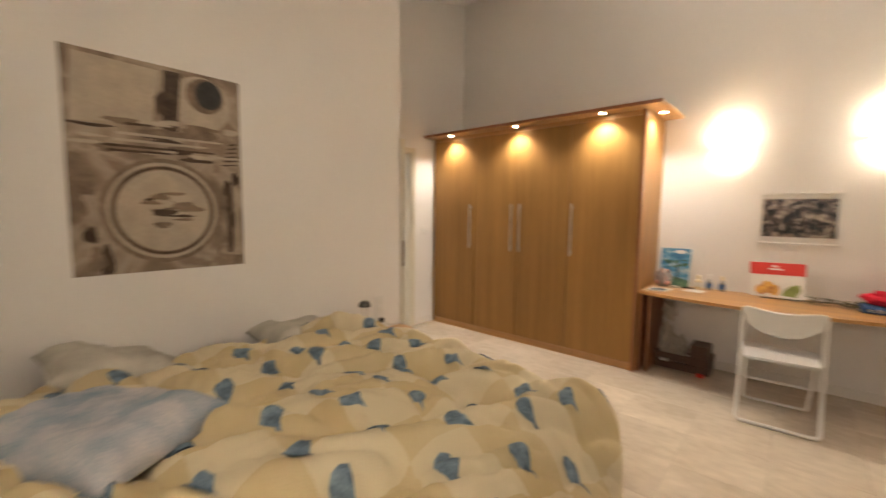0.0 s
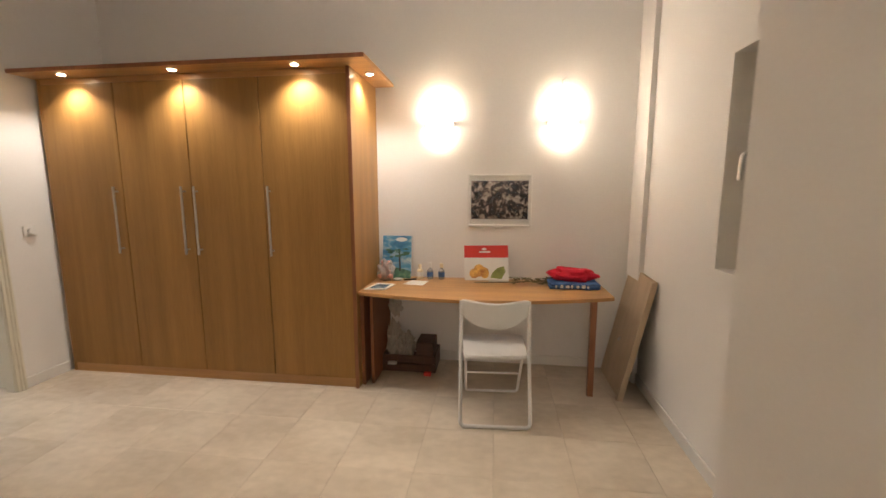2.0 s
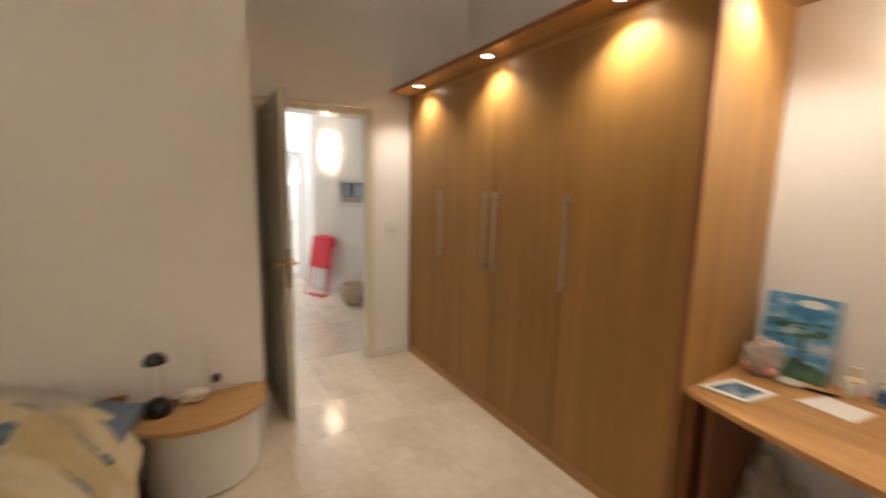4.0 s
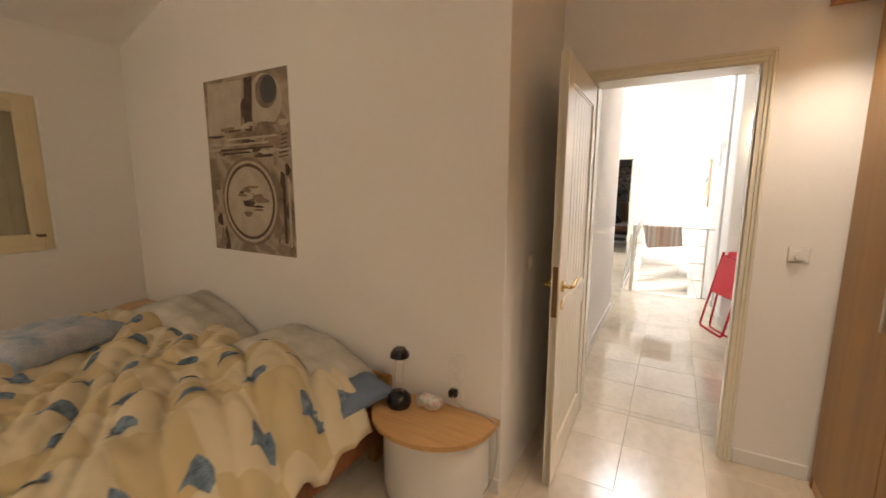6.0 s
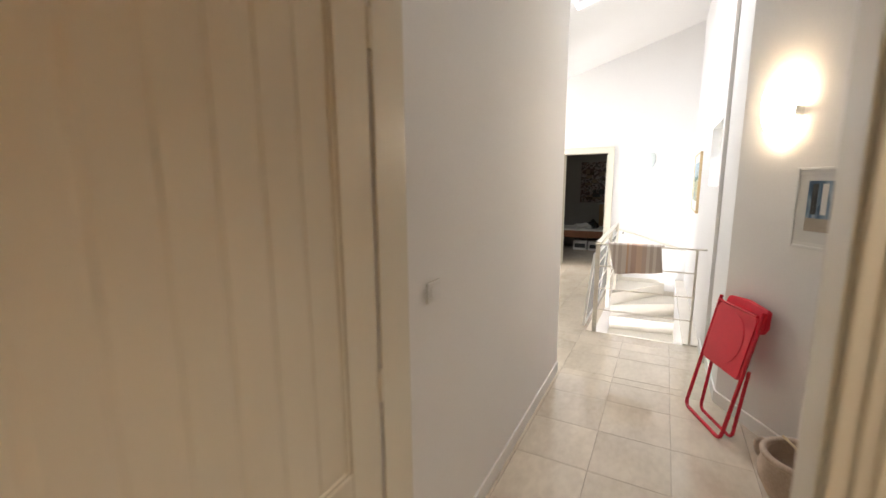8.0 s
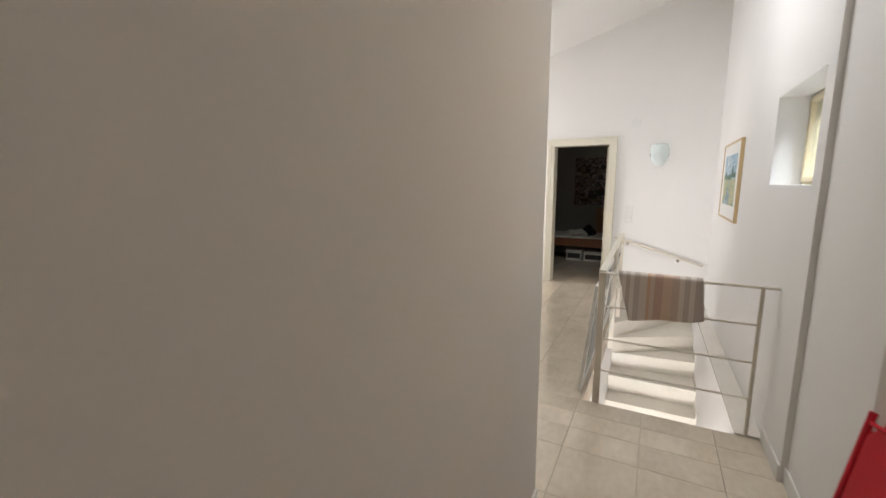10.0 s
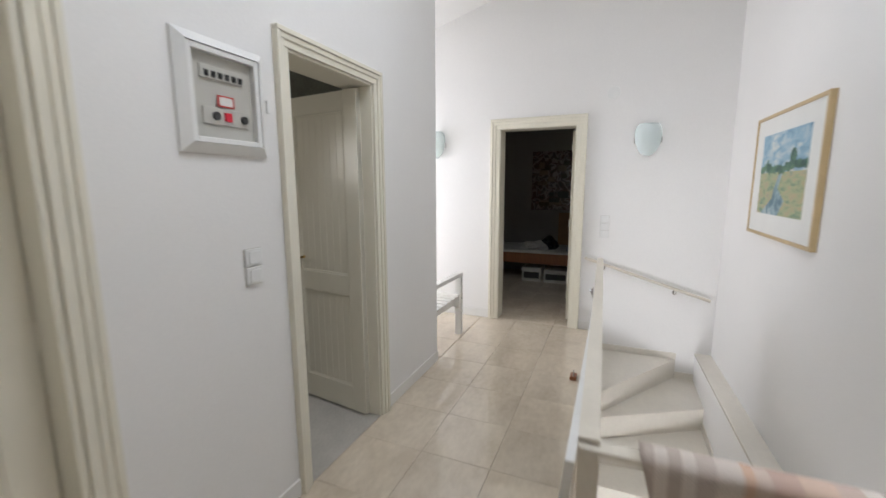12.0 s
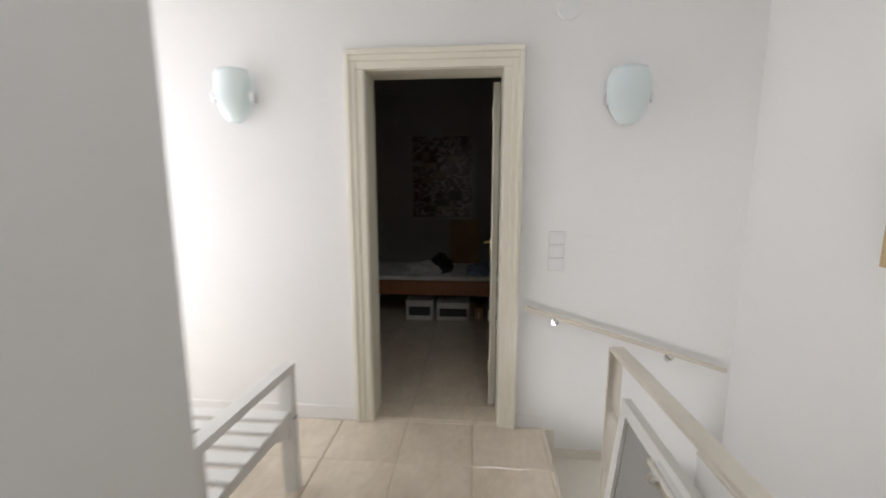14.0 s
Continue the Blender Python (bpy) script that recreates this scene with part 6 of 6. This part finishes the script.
# ---------------------------------------------------------------- corridor: red chair and basket
rc = thing("folded_chair", "red folding chair, folded flat and leaning on the wall", "chair")
w = 0.205
part("frame", tube(arc([(-w, 0, 0.83), (-w, 0.0, 0.012), (w, 0.0, 0.012), (w, 0.0, 0.83)], 5, 0.05), 0.0115, 10), RED_MET, rc, "red enamelled tube", smooth=True)
part("leg", tube(arc([(-w + 0.03, 0.05, 0.46), (-w + 0.03, 0.085, 0.02), (w - 0.03, 0.085, 0.02), (w - 0.03, 0.05, 0.46)], 5, 0.05), 0.0105, 10), RED_MET, rc, smooth=True)
bm = prism([(-w - 0.005, 0.74), (-w + 0.02, 0.845), (0, 0.865), (w - 0.02, 0.845), (w + 0.005, 0.74), (w - 0.02, 0.70), (0, 0.665), (-w + 0.02, 0.70)], 0.01, 0.04, to=lambda a, b, c: (a, c + 0.02, b))
bmesh.ops.bevel(bm, geom=bm.edges[:], offset=0.008, segments=2, affect="EDGES")
part("backrest", bm, RED_PL, rc, smooth=True)
bm = prism([(-w + 0.015, 0.42), (-w + 0.03, 0.395), (w - 0.03, 0.395), (w - 0.015, 0.42), (w - 0.012, 0.76), (w - 0.04, 0.80), (-w + 0.04, 0.80), (-w + 0.012, 0.76)], -0.012, 0.012, to=lambda a, b, c: (a, c, b))
bmesh.ops.bevel(bm, geom=bm.edges[:], offset=0.006, segments=2, affect="EDGES")
part("seat", bm, RED_PL, rc, smooth=True)
part("seat_hollow", prism(disc(0, 0.60, 0.135, 0.165), 0.0122, 0.016, to=lambda a, b, c: (a, -c, b)), RED_PL, rc, "shallow oval hollow", smooth=True)
part("strut", tube([(-w + 0.02, -0.016, 0.80), (w - 0.02, -0.016, 0.80)], 0.008, 8), RED_MET, rc, smooth=True)
rc.matrix_world = pose(-2.27, -0.275, 0, -12, 0, 24)

BX, BY = -1.66, 0.085
pot = thing("clay_pot", "wide pinkish clay pot with a thick rim and ear handles", "pot", (BX, BY, 0))
part("body", lathe([(0.0, 0.0), (0.10, 0.0), (0.125, 0.03), (0.168, 0.12), (0.172, 0.17), (0.155, 0.225), (0.15, 0.245), (0.136, 0.245), (0.14, 0.22), (0.152, 0.165), (0.148, 0.12), (0.105, 0.03), (0.0, 0.022)], 36, (BX, BY, 0)), CLAY, pot, smooth=True)
part("rim", tube([(BX + 0.154 * math.cos(a), BY + 0.154 * math.sin(a), 0.25) for a in [2 * math.pi * k / 36 for k in range(36)]], 0.016, 10, closed=True), CLAY, pot, "thick pale clay rim", smooth=True)
for a in (3.9, 0.76):
    ca, sa = math.cos(a), math.sin(a)
    part("handle", tube(arc([(BX + q * ca, BY + q * sa, z) for q, z in ((0.15, 0.225), (0.20, 0.235), (0.225, 0.20), (0.215, 0.15), (0.168, 0.125))], 4, 0.04), 0.013, 10), CLAY, pot, "round clay ear handle", smooth=True)
single("wooden_stick", tube([(BX - 0.15, BY - 0.05, 0.269), (BX + 0.16, BY + 0.04, 0.272)], 0.006, 8), PALE_OAK, "pale wooden stick lying across the clay pot", "stick", (BX, BY, 0.269), smooth=True)

# ---------------------------------------------------------------- far bedroom through the open door
fb = thing("single_bed", "single bed with a reddish wooden side and rumpled cover", "bed", (-9.55, -2.0, 0))
part("side_board", box(-9.13, -9.10, -3.1, -1.0, 0.30, 0.46, bev=0.006), RED_OAK, fb)
part("mattress", box(-9.98, -9.14, -3.08, -1.02, 0.34, 0.50, bev=0.03, seg=3), CARD, fb, smooth=True)
for y in (-3.05, -1.1):
    part("leg", box(-9.2, -9.14, y, y + 0.06, 0, 0.30), RED_OAK, fb)
    part("leg", box(-9.95, -9.89, y, y + 0.06, 0, 0.30), RED_OAK, fb)
for k, (y, s, mat, lab) in enumerate(((-2.25, 0.24, CARD, "crumpled pale blanket on the single bed"), (-1.55, 0.20, SHEET, "crumpled blue cloth on the single bed"), (-2.05, 0.13, BLACK, "dark crumpled garment on the single bed"))):
    bm = bmesh.new()
    bmesh.ops.create_icosphere(bm, subdivisions=4, radius=1)
    for v in bm.verts:
        p = v.co.copy()
        q = 1 + 0.4 * noise.noise(p * 2 + Vector((k * 3, 1, 0)))
        v.co = Vector((-9.4 - 0.12 * (k == 2) + 0.24 * p.x * q, y + s * p.y * q, 0.52 + 0.09 * p.z * q * (1.8 if k == 2 else 1)))
        v.co.z = max(v.co.z, 0.495)
    single("rumpled_cloth", bm, mat, lab, "cloth", (-9.4, y, 0.5), smooth=True)
for y0, y1, z1, mat in ((-2.42, -2.12, 0.22, CARD), (-2.08, -1.72, 0.20, CARD), (-1.66, -1.58, 0.15, KRAFT), (-1.52, -1.38, 0.13, CARD)):
    bxg = thing("carton", "printed carton pushed under the single bed", "carton", (-9.3, (y0 + y1) / 2, 0), group="cartons under the bed")
    part("body", box(-9.55, -9.16, y0, y1, 0.002, z1, bev=0.004), mat, bxg)
    part("print_band", box(-9.16, -9.158, y0 + 0.03, y1 - 0.03, z1 * 0.25, z1 * 0.7), INK if mat is CARD else CARD, bxg)
single("standing_board", box(-9.97, -9.94, -1.98, -1.62, 0.50, 1.04, bev=0.003), KRAFT, "brown board standing against the wall on the bed", "board", (-9.95, -1.8, 0.5))
pp = thing("poster", "dark photo collage poster on the unlit bedroom wall", "poster", (-10.0, -2.09, 1.58))
part("sheet", box(-10.0, -9.996, -2.456, -1.715, 1.08, 2.07), COLLAGE, pp)
rng = random.Random(21)
for k in range(14):
    y, z = rng.uniform(-2.42, -1.9), rng.uniform(1.12, 1.92)
    part("print_photo", box(-9.996, -9.995 + 0.0001 * k, y, y + rng.uniform(0.08, 0.18), z, z + rng.uniform(0.05, 0.12)), (SEPIA_MD, SEPIA_DK, INK, SEPIA_MD)[k % 4], pp)

# ---------------------------------------------------------------- bathroom through the half-open door
sh = thing("shower_screen", "framed shower glass with a white upright profile", "shower screen", (-4.95, -3.75, 0))
part("profile", box(-4.985, -4.94, -3.64, -3.60, 0.03, 1.93, bev=0.004), WHITE_MET, sh)
part("profile", box(-4.985, -4.94, -4.65, -4.61, 0.03, 1.93, bev=0.004), WHITE_MET, sh)
part("glass", box(-4.967, -4.961, -4.61, -3.64, 0.05, 1.91), SHOWER, sh)
part("tray", box(-5.70, -4.93, -4.64, -3.60, 0.0, 0.03, bev=0.01), BATH_TILE, sh, "grey tiled shower floor")
part("door_knob", tube([(-4.93, -3.75, 1.0), (-4.90, -3.75, 1.0)], 0.014, 12), CHROME, sh, smooth=True)
shw = thing("shower_set", "black shower hose and head on a riser", "shower", (-5.6, -4.3, 1.0))
part("hose", tube(arc([(-5.66, -4.2, 1.0), (-5.60, -4.2, 0.75), (-5.58, -4.25, 0.95), (-5.64, -4.28, 1.6), (-5.66, -4.28, 1.95)], 5, 0.1), 0.008, 8), BLACK, shw, smooth=True)
part("shower_head", lathe([(0.0, 0.0), (0.05, 0.0), (0.04, 0.02), (0.012, 0.04), (0.0, 0.04)], 18, (-5.55, -4.28, 1.95)), CHROME, shw, smooth=True)
part("mixer", tube([(-5.70, -4.35, 1.0), (-5.70, -4.12, 1.0)], 0.02, 12), CHROME, shw, smooth=True)
single("shampoo_bottle", lathe([(0.0, 0.0), (0.03, 0.0), (0.03, 0.13), (0.012, 0.15), (0.012, 0.18), (0.0, 0.18)], 16, (-5.45, -4.5, 0.05)), RED_PL, "red shampoo bottle standing in the shower tray", "bottle", (-5.45, -4.5, 0.05), smooth=True)
PKZ = -STEP * 6 + 0.001
pk = thing("packet", "dark blue and white packet lying on a stair tread", "packet", (-5.45, -1.14, PKZ))
part("wrapper", box(-5.52, -5.38, -1.20, -1.08, PKZ, PKZ + 0.02, bev=0.004), BLUE_CL, pk)
part("print_patch", box(-5.49, -5.42, -1.175, -1.11, PKZ + 0.0203, PKZ + 0.022), PAPER, pk)

# ---------------------------------------------------------------- floor tiles
PX, PY, OX, OY = 0.414, 0.404, -4.34, -1.262
cache = {}


def tile_mesh(w, h, mat):
    key = (round(w, 3), round(h, 3), mat.name)
    if key not in cache:
        bm = bmesh.new()
        b, t = 0.0015, 0.010
        lo = [bm.verts.new((x, y, -t)) for x, y in ((0, 0), (w, 0), (w, h), (0, h))]
        mi = [bm.verts.new((x, y, -b)) for x, y in ((0, 0), (w, 0), (w, h), (0, h))]
        hi = [bm.verts.new((x, y, 0)) for x, y in ((b, b), (w - b, b), (w - b, h - b), (b, h - b))]
        for p, q in ((lo, mi), (mi, hi)):
            for i in range(4):
                bm.faces.new((p[i], p[(i + 1) % 4], q[(i + 1) % 4], q[i]))
        bm.faces.new(hi)
        bmesh.ops.recalc_face_normals(bm, faces=bm.faces)
        me = bpy.data.meshes.new("tile")
        bm.to_mesh(me)
        bm.free()
        me.materials.append(mat)
        cache[key] = me
    return cache[key]


for x0, x1, y0, y1 in RECTS:
    i0, i1 = math.floor((x0 - OX) / PX), math.ceil((x1 - OX) / PX)
    j0, j1 = math.floor((y0 - OY) / PY), math.ceil((y1 - OY) / PY)
    mat, GAPW = (TILE_MATT, 0.0006) if x0 > -0.2 else (TILE, 0.0016)
    for i in range(i0, i1):
        for j in range(j0, j1):
            a, b = max(x0, OX + i * PX) + GAPW / 2, min(x1, OX + (i + 1) * PX) - GAPW / 2
            c, d = max(y0, OY + j * PY) + GAPW / 2, min(y1, OY + (j + 1) * PY) - GAPW / 2
            if b - a > 0.004 and d - c > 0.004:
                t = new("tile", tile_mesh(b - a, d - c, mat))
                t.location = (a, c, 0)
                t.parent = floor
